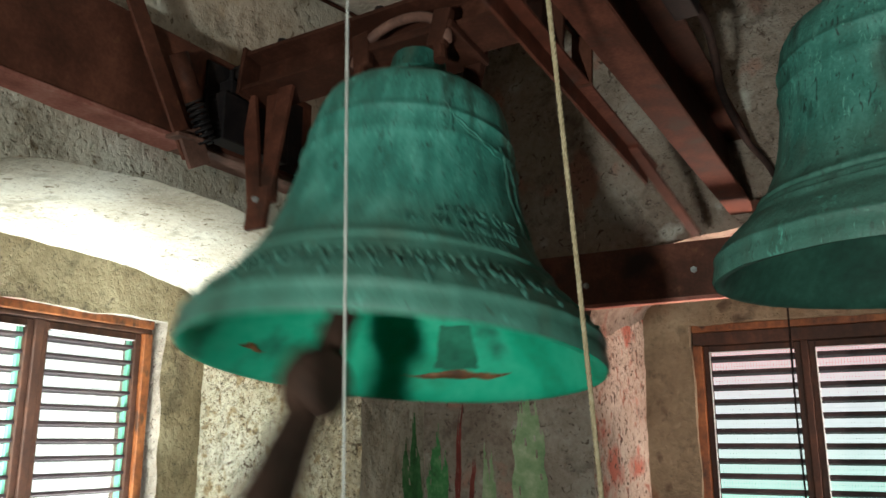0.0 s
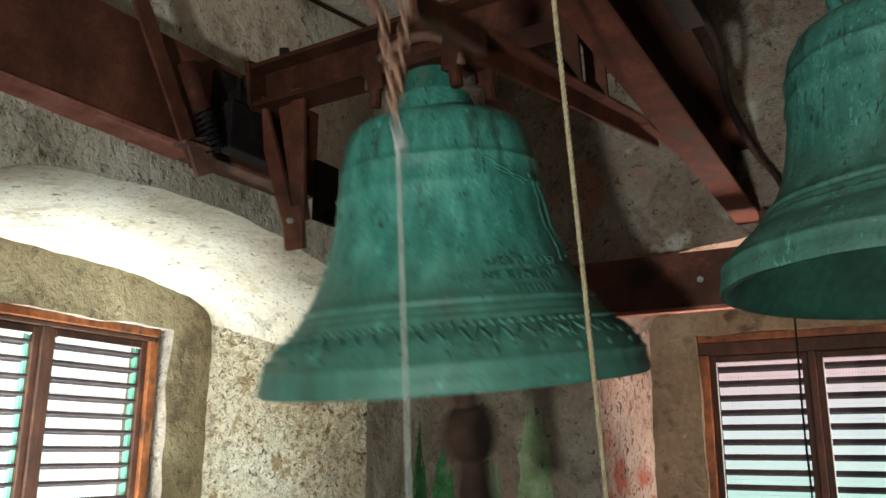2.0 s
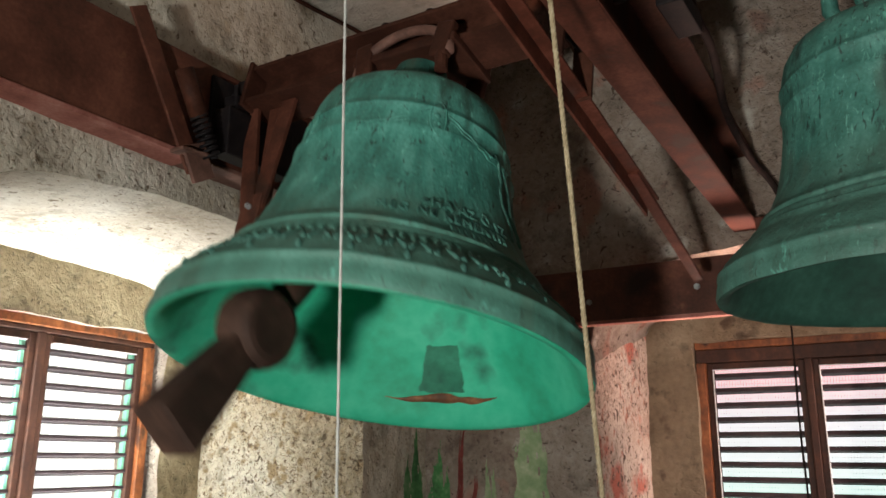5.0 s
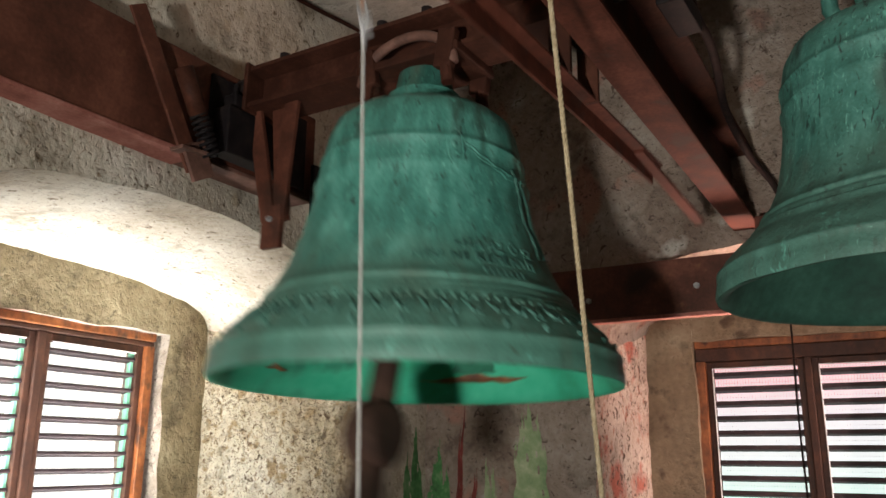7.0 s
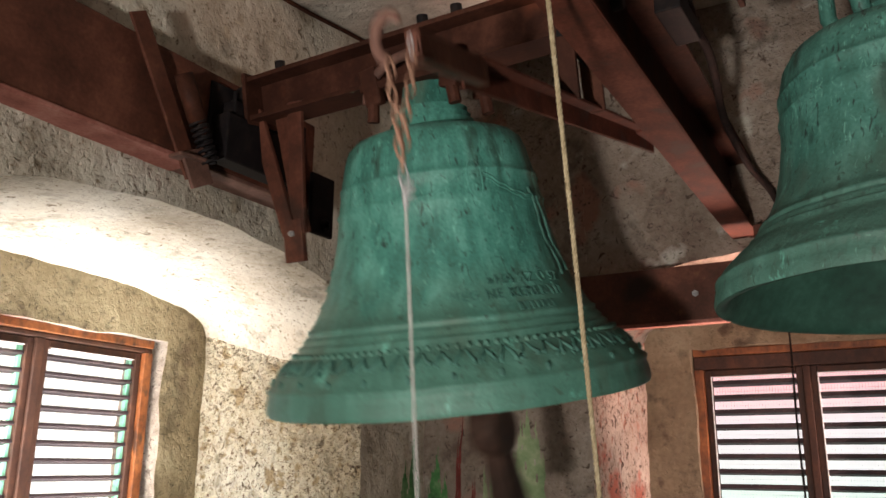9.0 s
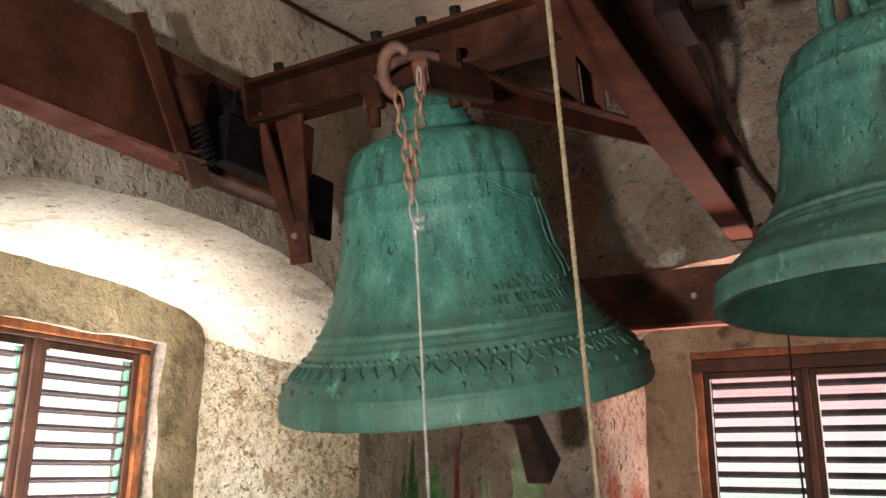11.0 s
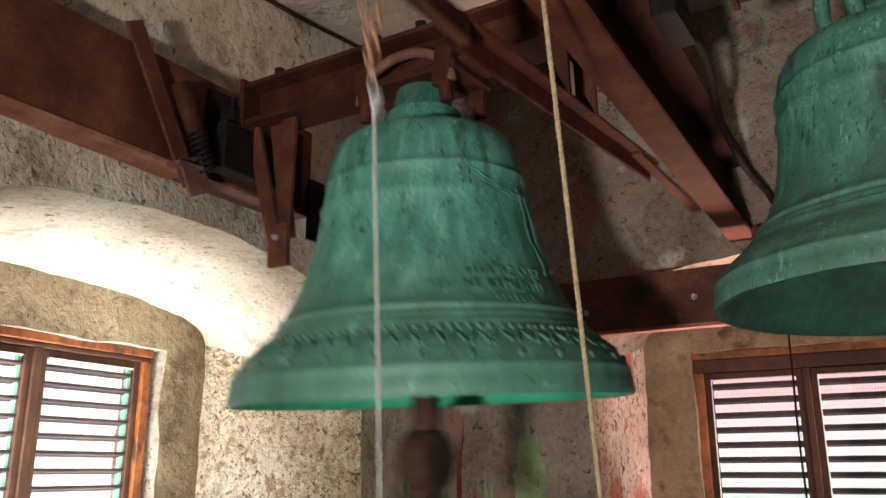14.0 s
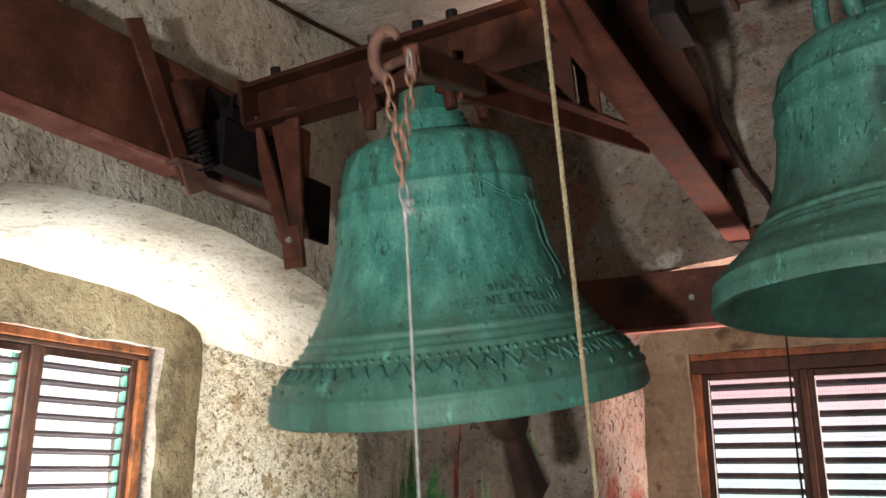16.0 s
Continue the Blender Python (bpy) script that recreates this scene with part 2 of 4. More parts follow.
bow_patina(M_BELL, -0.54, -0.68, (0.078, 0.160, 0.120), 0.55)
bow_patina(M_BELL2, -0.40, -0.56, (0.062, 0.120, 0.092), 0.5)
# The second bell's inside is a darker green than the first's.
M_INSIDE2 = material("dark_green_inside", [(0.008, 0.034, 0.024), (0.014, 0.060, 0.042), (0.03, 0.10, 0.072)], scale=5.0, fine=40, rough=0.8, bump=0.3)
M_INSIDE = material("green_patina_inside", [(0.02, 0.27, 0.15), (0.035, 0.42, 0.25), (0.08, 0.52, 0.33)], scale=4.0, fine=30, rough=0.7, bump=0.3, bump_dist=0.006, spots=[((0.02, 0.14, 0.09), 4.0, 0.62)])
M_PATCH = material("dark_green_patch", [(0.012, 0.10, 0.062), (0.022, 0.165, 0.10), (0.04, 0.24, 0.15)], scale=12, rough=0.7, bump=0.2)
M_MARK = material("bare_bronze", [(0.045, 0.018, 0.007), (0.13, 0.048, 0.017), (0.30, 0.14, 0.06)], scale=26, rough=0.6, bump=0.2)
M_CLAPPER = material("forged_iron", [(0.022, 0.013, 0.010), (0.042, 0.023, 0.017), (0.080, 0.043, 0.031)], scale=12, rough=0.75, bump=0.5, bump_dist=0.004, gloss=0.2)
M_WOOD = material("brown_varnished_wood", [(0.085, 0.026, 0.009), (0.19, 0.060, 0.019), (0.31, 0.11, 0.035)], scale=9, fine=70, rough=0.5, bump=0.3, bump_dist=0.003, streak=(2, 2, 1.2), spots=[((0.05, 0.02, 0.011), 7, 0.58)], gloss=0.4)
M_SASH = material("dark_wood", [(0.026, 0.011, 0.008), (0.048, 0.020, 0.013), (0.085, 0.034, 0.020)], scale=9, fine=70, rough=0.6, bump=0.25, bump_dist=0.003, streak=(2, 2, 1.2), gloss=0.3)
M_SLAT = material("slat_wood", [(0.022, 0.014, 0.018), (0.036, 0.024, 0.028), (0.06, 0.04, 0.042)], scale=12, rough=0.6, bump=0.1, gloss=0.3)
M_ROPE = material("grey_rope", [(0.22, 0.215, 0.20), (0.34, 0.335, 0.32), (0.46, 0.455, 0.43)], scale=60, fine=200, rough=0.85)
M_YROPE = material("tan_rope", [(0.20, 0.15, 0.085), (0.30, 0.24, 0.145), (0.41, 0.345, 0.235)], scale=60, fine=200, rough=0.85)
M_CHAIN = material("rusted_chain", [(0.10, 0.045, 0.03), (0.22, 0.11, 0.07), (0.34, 0.2, 0.14)], scale=40, fine=150, rough=0.75)
M_ZINC = material("zinc", [(0.28, 0.28, 0.29), (0.40, 0.40, 0.41), (0.52, 0.52, 0.53)], scale=30, rough=0.55, metal=0.5, bump=0.1)
M_SCREEN = plain("pale_screen", (0.55, 0.55, 0.55), 0.6)
M_WHITE = plain("white_enamel", (0.72, 0.72, 0.74), 0.45)
M_MINT = plain("mint_paint", (0.25, 0.62, 0.45), 0.4)
M_GREEN = material("green_wall_paint", [(0.03, 0.09, 0.03), (0.06, 0.19, 0.06), (0.18, 0.28, 0.14)], scale=14, rough=0.9)
M_SAGE = material("faded_green_paint", [(0.12, 0.19, 0.09), (0.20, 0.27, 0.14), (0.33, 0.36, 0.24)], scale=14, rough=0.9)
M_REDPAINT = material("dark_red_paint", [(0.07, 0.012, 0.008), (0.13, 0.02, 0.015), (0.2, 0.05, 0.04)], scale=14, rough=0.9)
M_DAY = bpy.data.materials.new("daylight")
M_DAY.use_nodes = True
M_DAY.node_tree.nodes["Principled BSDF"].inputs["Base Color"].default_value = (0.8, 0.8, 0.8, 1)
M_DAY.node_tree.nodes["Principled BSDF"].inputs["Emission Color"].default_value = (1.0, 0.98, 0.96, 1)
M_DAY.node_tree.nodes["Principled BSDF"].inputs["Emission Strength"].default_value = 1.5
M_DAY2 = material("tinted_daylight", [(0.9, 0.9, 0.9), (0.92, 0.92, 0.92)], bump=0)
dn = M_DAY2.node_tree
dr = dn.nodes.new("ShaderNodeValToRGB")
for k, (pos, col) in enumerate(((0.36, (0.66, 1.0, 0.86)), (0.46, (0.97, 1.0, 0.99)), (0.535, (1.0, 0.92, 0.95)), (0.60, (1.0, 0.62, 0.64)))):
    e = dr.color_ramp.elements[k] if k < 2 else dr.color_ramp.elements.new(pos)
    e.position, e.color = pos, (*col, 1)
dt = dn.nodes.new("ShaderNodeTexCoord")
ds = dn.nodes.new("ShaderNodeSeparateXYZ")
dn.links.new(dt.outputs["Generated"], ds.inputs[0])
dn.links.new(ds.outputs["Z"], dr.inputs["Fac"])
dn.links.new(dr.outputs["Color"], dn.nodes["Principled BSDF"].inputs["Emission Color"])
dn.nodes["Principled BSDF"].inputs["Emission Strength"].default_value = 1.45
dn.nodes["Principled BSDF"].inputs["Base Color"].default_value = (0.1, 0.1, 0.1, 1)
for l in list(dn.nodes["Principled BSDF"].inputs["Base Color"].links):
    dn.links.remove(l)
M_CABLE = material("black_rubber", [(0.010, 0.007, 0.006), (0.018, 0.011, 0.010), (0.03, 0.018, 0.015)], scale=30, rough=0.85, bump=0.1, gloss=0.15)


# ---------- mesh helpers ----------
def part(name, bm, mat, parent=None, label="", smooth=False):
    """Links a bmesh as one mesh object, under a thing or a part."""
    me = bpy.data.meshes.new(name)
    bm.to_mesh(me)
    bm.free()
    me.materials.append(mat)
    if smooth:
        for p in me.polygons:
            p.use_smooth = True
    ob = new(name, me)
    if parent:
        ob.parent = parent
    if label:
        ob["label"] = label
    return ob


def thing(name, label, category, m=None, group="", kind=""):
    ob = new(name)
    ob.empty_display_size = 0.05
    if m is not None:
        ob.matrix_world = m
    return tagged(ob, label, category, group, kind)


def box(bm, size, m, bevel=0.0):
    r = bmesh.ops.create_cube(bm, size=1, matrix=m @ Matrix.Diagonal((*size, 1)))
    if bevel:
        edges = {e for v in r["verts"] for e in v.link_edges}
        bmesh.ops.bevel(bm, geom=list(edges), offset=bevel, segments=2, affect="EDGES", profile=0.5)
    return bm


def frame_of(a, b, side=None):
    """A pose at a whose z runs to b."""
    z = (b - a).normalized()
    x = (side or (Vector((1, 0, 0)) if abs(z.x) < 0.8 else Vector((0, 1, 0))))
    y = z.cross(x).normalized()
    x = y.cross(z)
    return Matrix.Translation(a) @ Matrix((x, y, z)).transposed().to_4x4()


def bar(bm, a, b, w, d, side=None, bevel=0.002):
    """A flat bar from a to b, w wide along side, d deep."""
    a, b = Vector(a), Vector(b)
    box(bm, (w, d, (b - a).length), frame_of(a, b, side) @ Matrix.Translation((0, 0, (b - a).length / 2)), bevel)


def rod(bm, a, b, r, n=12, r2=None):
    a, b = Vector(a), Vector(b)
    bmesh.ops.create_cone(bm, cap_ends=True, segments=n, radius1=r, radius2=r if r2 is None else r2, depth=(b - a).length,
                          matrix=frame_of(a, b) @ Matrix.Translation((0, 0, (b - a).length / 2)))


def bolt(bm, at, out, r=0.011):
    at, out = Vector(at), Vector(out).normalized()
    rod(bm, at, at + out * 0.008, r, 6)
    rod(bm, at + out * 0.008, at + out * 0.014, r * 0.55, 8)


def tube(bm, pts, r, n=8, closed=False):
    """A round tube through points."""
    pts = [Vector(p) for p in pts]
    rings = []
    x = None
    for i, p in enumerate(pts):
        if closed:
            d = pts[(i + 1) % len(pts)] - pts[i - 1]
        else:
            d = pts[min(i + 1, len(pts) - 1)] - pts[max(i - 1, 0)]
        d.normalize()
        x = (x - d * x.dot(d)) if x else d.orthogonal()
        x.normalize()
        y = d.cross(x)
        rings.append([bm.verts.new(p + (x * math.cos(2 * math.pi * k / n) + y * math.sin(2 * math.pi * k / n)) * r) for k in range(n)])
    m = len(rings)
    for i in range(m if closed else m - 1):
        a, b = rings[i], rings[(i + 1) % m]
        for k in range(n):
            bm.faces.new((a[k], a[(k + 1) % n], b[(k + 1) % n], b[k]))
    if not closed:
        bm.faces.new(rings[0][::-1])
        bm.faces.new(rings[-1])


def lathe(bm, profile, n=96):
    """Turns (height, radius) pairs round z, from top outside to top inside."""
    rings = []
    for z, r in profile:
        if r < 1e-5:
            rings.append([bm.verts.new((0, 0, z))])
        else:
            rings.append([bm.verts.new((r * math.cos(2 * math.pi * k / n), r * math.sin(2 * math.pi * k / n), z)) for k in range(n)])
    for a, b in zip(rings, rings[1:]):
        for k in range(n):
            j = (k + 1) % n
            if len(a) == 1:
                bm.faces.new((a[0], b[j], b[k]))
            elif len(b) == 1:
                bm.faces.new((a[k], a[j], b[0]))
            else:
                bm.faces.new((a[k], a[j], b[j], b[k]))


def grid(bm, fn, nu, nv, flip=False):
    vs = [[bm.verts.new(fn(i / nu, j / nv)) for j in range(nv + 1)] for i in range(nu + 1)]
    for i in range(nu):
        for j in range(nv):
            q = (vs[i][j], vs[i + 1][j], vs[i + 1][j + 1], vs[i][j + 1])
            bm.faces.new(q[::-1] if flip else q)


def rough(p, amount=0.012, scale=5.0):
    """A point of an uneven plastered surface."""
    return p + Vector(noise.noise_vector(p * scale)) * amount + Vector(noise.noise_vector(p * scale * 4)) * amount * 0.35


# ---------- walls ----------
def arch_height(u, low, crown, power):
    return low + (crown - low) * max(0.0, 1 - abs(u) ** power) ** (1 / power)


def niche_wall(name, o, d, n, depth, s0, s1, n0, n1, outer, inner, op, mats, label):
    """A thick wall with an arched window niche. o: foot of the niche's jamb on the window plane; s along d; outer and inner: (low, crown, power)
    of the arch on the room face and on the window plane; op: the window opening s, s, z, z."""
    top = 3.6
    at = lambda s, k, z: rough(o + d * s + n * k + UP * z)
    mid, half = (n0 + n1) / 2, (n1 - n0) / 2
    zo = lambda s: arch_height((s - mid) / half, *outer)
    zi = lambda s: arch_height((s - mid) / half, *inner)
    lerp = lambda a, b, f: a + (b - a) * f
    bm = bmesh.new()
    grid(bm, lambda u, v: at(lerp(s0, n0, u), depth, top * v), max(4, int((n0 - s0) / 0.05)), 70)
    grid(bm, lambda u, v: at(lerp(n1, s1, u), depth, top * v), max(4, int((s1 - n1) / 0.05)), 70)
    cols = 60
    cosu = lambda u: lerp(n0, n1, (1 - math.cos(math.pi * u)) / 2)
    grid(bm, lambda u, v: at(cosu(u), depth, lerp(zo(cosu(u)), top, v)), cols, 40)
    grid(bm, lambda u, v: at(cosu(u), lerp(depth, 0, v), lerp(zo(cosu(u)), zi(cosu(u)), v)), cols, 24)
    face = part(name, bm, mats[0], None, "", True)
    for s in (n0, n1):
        bm = bmesh.new()
        grid(bm, lambda u, v: at(s, lerp(depth, 0, u), lerp(0, lerp(outer[0], inner[0], u), v)), 40, 100)
        part("jamb", bm, mats[2], face, mats[3], True)
    tagged(face, label, "wall", kind="structure")
    # the stained wall round the window, with the opening
    bm = bmesh.new()
    a, b, za, zb = op
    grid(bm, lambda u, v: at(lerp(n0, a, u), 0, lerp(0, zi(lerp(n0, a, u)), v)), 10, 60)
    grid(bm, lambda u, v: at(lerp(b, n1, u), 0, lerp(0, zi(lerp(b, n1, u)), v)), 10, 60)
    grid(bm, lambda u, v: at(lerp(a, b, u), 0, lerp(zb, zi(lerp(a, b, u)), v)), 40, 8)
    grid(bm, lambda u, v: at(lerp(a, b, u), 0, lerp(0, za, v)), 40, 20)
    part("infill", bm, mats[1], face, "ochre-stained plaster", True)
    bm = bmesh.new()
    for s in (a, b):
        grid(bm, lambda u, v: at(s, lerp(0, -0.24, u), lerp(za, zb, v)), 8, 40)
    for z in (za, zb):
        grid(bm, lambda u, v: at(lerp(a, b, u), lerp(0, -0.24, v), z), 40, 8)
    part("reveal", bm, mats[4], face, "plaster reveal", True)
    # the outer leaf, which closes the wall
    bm = bmesh.new()
    for sa, sb, z1, z2 in ((s0, a - 0.02, 0, top), (b + 0.02, s1 + 0.9, 0, top), (a - 0.02, b + 0.02, zb + 0.02, top), (a - 0.02, b + 0.02, 0, za - 0.02)):
        c = o + d * ((sa + sb) / 2) - n * 0.145 + UP * ((z1 + z2) / 2)
        m = Matrix((d, -n, UP)).transposed().to_4x4()
        box(bm, (abs(sb - sa), 0.20, z2 - z1), Matrix.Translation(c) @ m)
    part("outer_leaf", bm, M_WALL, face)
    return face


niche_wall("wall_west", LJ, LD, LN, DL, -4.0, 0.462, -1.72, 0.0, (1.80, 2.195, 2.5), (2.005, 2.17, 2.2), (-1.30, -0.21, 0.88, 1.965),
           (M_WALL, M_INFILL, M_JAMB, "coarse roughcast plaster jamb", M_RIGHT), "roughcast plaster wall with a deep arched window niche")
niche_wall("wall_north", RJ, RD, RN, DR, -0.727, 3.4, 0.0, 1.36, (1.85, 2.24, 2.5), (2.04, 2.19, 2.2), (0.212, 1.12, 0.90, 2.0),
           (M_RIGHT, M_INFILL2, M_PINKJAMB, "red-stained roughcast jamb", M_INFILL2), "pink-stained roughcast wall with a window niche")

# walls behind the camera and floor, unseen and darkened against bounce; ceiling
bm = bmesh.new()
back_m = Matrix((RD, LD, UP)).transposed().to_4x4()
for b0, b1, z0, z1 in ((-0.9, 1.1, 0, 3.6), (1.85, 4.0, 0, 3.6), (1.1, 1.85, 1.15, 3.6), (1.1, 1.85, 0, 0.3)):
    box(bm, (b1 - b0, 0.25, z1 - z0), Matrix.Translation(BACK - LD * 0.12 + RD * ((b0 + b1) / 2) + UP * ((z0 + z1) / 2)) @ back_m)
tagged(part("wall_south", bm, M_BACKWALL), "unseen plaster wall, opening added for the lamp", "wall", kind="structure")
bm = bmesh.new()
box(bm, (0.25, 5.6, 3.6), Matrix.Translation(CORNER + RD * 3.9 - LD * 2.2 + UP * 1.8) @ back_m)
tagged(part("wall_east", bm, M_BACKWALL), "plain plaster wall", "wall", kind="structure")
bm = bmesh.new()
box(bm, (8, 8, 0.2), Matrix.Translation(CORNER + RD * 1.6 - LD * 2 - UP * 0.1) @ back_m)
tagged(part("floor", bm, M_FLOOR), "bare concrete floor, unseen and kept dark", "floor", kind="structure")
bm = bmesh.new()


def ceiling_point(u, v):
    p = CORNER + RD * (-1.2 + 6.0 * u) + LD * (1.2 - 6.5 * v)
    run = (p - (LJ + LN * DL)).dot(LD)
    return rough(p + UP * (3.165 + 0.157 * max(-0.75, min(0.4, run))), 0.02, 3)


grid(bm, ceiling_point, 90, 90)
ceiling = part("ceiling", bm, M_CEIL, None, "", True)
tagged(ceiling, "grey rough plaster ceiling", "ceiling", kind="structure")
md = ceiling.modifiers.new("thick", "SOLIDIFY")
md.thickness, md.offset = 0.2, -1.0


# ---------- windows ----------
def shutter_window(name, o, d, n, op, leaves, pane_top, pitch, label, day, edge=None, slat=0.013):
    a, b, za, zb = op
    m = Matrix((d, -n, UP)).transposed().to_4x4()
    root = thing(name, label, "window", Matrix.Translation(o) @ m, kind="structure")
    k0 = 0.07

    def piece(pname, s0, s1, z0, z1, k, depth, mat, parent, label="", bevel=0.004):
        bm = bmesh.new()
        box(bm, (s1 - s0, depth, z1 - z0), Matrix.Translation(((s0 + s1) / 2, k, (z0 + z1) / 2)), bevel)
        return part(pname, bm, mat, parent, label)
    fa, fb = leaves[0][0] - 0.068, leaves[-1][1] + 0.068
    piece("frame_top", fa, fb, zb - 0.032, zb, k0 - 0.004, 0.07, M_WOOD, root)
    piece("head_board", fa, fb, pane_top + 0.03, zb - 0.033, k0, 0.06, M_SASH, root)
    piece("frame_side", fa, leaves[0][0] - 0.028, za, pane_top + 0.03, k0, 0.07, M_WOOD, root)
    piece("frame_side", leaves[-1][1] + 0.028, fb, za, pane_top + 0.03, k0, 0.07, M_WOOD, root)
    piece("window_sill", fa, fb, za, za + 0.05, k0 - 0.01, 0.09, M_WOOD, root)
    for l0, l1 in leaves:
        leaf = piece("shutter_leaf", l0 - 0.026, l0, za + 0.05, pane_top + 0.028, k0 + 0.005, 0.045, M_SASH, root)
        piece("stile", l1, l1 + 0.026, za + 0.05, pane_top + 0.028, k0 + 0.005, 0.045, M_SASH, leaf)
        piece("rail", l0, l1, pane_top, pane_top + 0.028, k0 + 0.005, 0.045, M_SASH, leaf)
        piece("rail", l0, l1, za + 0.05, za + 0.09, k0 + 0.005, 0.045, M_SASH, leaf)
        if edge:
            if edge is M_MINT:
                piece("edge_strip", l1 - 0.013, l1, za + 0.09, pane_top, k0 + 0.012, 0.02, edge, leaf, "mint green painted edge", 0.001)
                piece("edge_strip", l0, l0 + 0.004, za + 0.09, pane_top, k0 + 0.012, 0.02, edge, leaf, "mint green painted edge", 0.001)
            else:
                piece("edge_strip", l0, l0 + 0.004, za + 0.09, pane_top, k0 - 0.022, 0.008, edge, leaf, "thin white edge strip", 0.001)
            piece("edge_strip", l0 + 0.005, l1 - 0.014, pane_top - 0.004, pane_top, k0 - 0.022, 0.008, M_WHITE, leaf, "thin white edge strip", 0.001)
        bm = bmesh.new()
        x = l0 + 0.006
        while x < l1:
            box(bm, (0.0016, 0.0016, pane_top - za - 0.09), Matrix.Translation((x, k0 + 0.055, (pane_top + za + 0.09) / 2)))
            x += 0.0115
        z = za + 0.10
        while z < pane_top:
            box(bm, (l1 - l0, 0.0016, 0.0016), Matrix.Translation(((l0 + l1) / 2, k0 + 0.057, z)))
            z += 0.0205
        tagged(part("insect_screen", bm, M_SCREEN, leaf, "fine pale insect screen"), kind="stuff")
        z = pane_top - 0.030
        mesh = None
        while z > za + 0.12:
            if mesh is None:
                bm = bmesh.new()
                box(bm, (l1 - l0, 0.040, slat), pose(0, 0, 0, -14), 0.003)
                ob = part("slat", bm, M_SLAT, leaf)
                mesh = ob.data
            else:
                ob = new("slat", mesh)
                ob.parent = leaf
            ob.location = ((l0 + l1) / 2, k0 + 0.010, z)
            z -= pitch
    m0, m1 = leaves[0][1] + 0.026, leaves[1][0] - 0.026
    piece("mullion", m0, m1, za + 0.05, pane_top + 0.03, k0, 0.06, M_SASH, root)
    # the bright daylight outside
    bm = bmesh.new()
    grid(bm, lambda u, v: Vector((a - 0.6 + (b - a + 1.2) * u, 0.42, 0.3 + 2.6 * v)), 6, 6)
    tagged(part("backdrop", bm, day), "overexposed white daylight outside the window", "backdrop", kind="structure").matrix_world = root.matrix_world
    return root


shutter_window("window_1", LJ, LD, LN, (-1.30, -0.21, 0.88, 1.965), ((-1.155, -0.775), (-0.690, -0.310)), 1.884, 0.0585, "brown wooden louvred window glowing with daylight", M_DAY, M_MINT)
shutter_window("window_2", RJ, RD, RN, (0.212, 1.12, 0.90, 2.0), ((0.278, 0.622), (0.704, 1.046)), 1.880, 0.0615, "brown wooden louvred window with open slats", M_DAY2, M_WHITE, 0.019)


# ---------- steel frame ----------
def channel(name, m, length, height, flange, web, mat, label, bolts=(), painted=1.0, flange_mat=None, flange_label="lower flange, paler red for light from below"):
    """A rolled channel along x: web at y = 0, flanges towards y = flange."""
    sgn = 1 if flange > 0 else -1
    f = abs(flange)
    t = 0.013
    root = thing(name, label, "steel beam", m, group="bell frame beams")
    cut = length * painted
    for pname, x0, x1, outline, pmat, plabel in (
            ("channel", 0, length, [(0, t + 0.0005), (web, t + 0.0005), (web, height - t - 0.004), (f, height - t), (f, height), (0, height)], mat, ""),
            ("lower_flange", 0, cut, [(0, 0), (f, 0), (f, t), (0, t)], flange_mat or M_PALERED, flange_label),
            ("flange_end", cut + 0.002, length, [(0, 0.001), (f * 0.97, 0.001), (f * 0.97, t), (0, t)], M_RUST, "rusty brown flange end")):
        if x1 - x0 < 0.01:
            continue
        bm = bmesh.new()
        a = [bm.verts.new((x0, sgn * y, z)) for y, z in outline]
        b = [bm.verts.new((x1, sgn * y, z)) for y, z in outline]
        k = len(outline)
        for i in range(k):
            bm.faces.new((a[i], a[(i + 1) % k], b[(i + 1) % k], b[i]))
        bm.faces.new(a[::-1])
        bm.faces.new(b)
        bmesh.ops.recalc_face_normals(bm, faces=bm.faces)
        bmesh.ops.bevel(bm, geom=[e for e in bm.edges if abs((e.verts[0].co - e.verts[1].co).x) > 0.5 * (x1 - x0)], offset=0.0025, segments=2, affect="EDGES")
        part(pname, bm, pmat, root, plabel)
    for x, z, side in bolts:
        bm = bmesh.new()
        bolt(bm, (x, -sgn * 0.001 if side else 0, z), (0, -sgn, 0))
        part("bolt", bm, M_ZINC, root, "bright bolt head")
    return root


ZB = 2.286
BEAM = Matrix.Rotation(radians(SWING_TURN + 90), 4, "Z")     # x along FW, y towards -AX
channel("frame_beam", Matrix.Translation(place(-0.905, -3.1, ZB)) @ BEAM, 3.41, 0.29, 0.105, 0.011, M_STEEL, "red-brown painted steel channel beam, bell bearing on it", painted=0.86)
# Channel in the dark yoke brown: shade inside the web, put into its colour.
channel("frame_beam", Matrix.Translation(place(0.284, -1.9, ZB)) @ BEAM @ pose(0, 0, 0, 0, 0, 1.96), 3.6, 0.29, -0.09, 0.011, M_YOKE, "red-brown painted steel channel beam between the bells", flange_mat=M_LEVER, flange_label="worn red-brown lower flange")
CROSS = Matrix((RD, -RN, UP)).transposed().to_4x4()
c0 = RJ + RN * (DR + 0.155)
channel("cross_beam", Matrix.Translation(c0 + RD * -0.561 + UP * 1.968) @ CROSS, 3.5, 0.203, 0.045, 0.01, M_STEEL, "dark red-brown steel cross beam along the wall",
        bolts=((0.618, 0.082, 1), (1.004, 0.102, 1)))


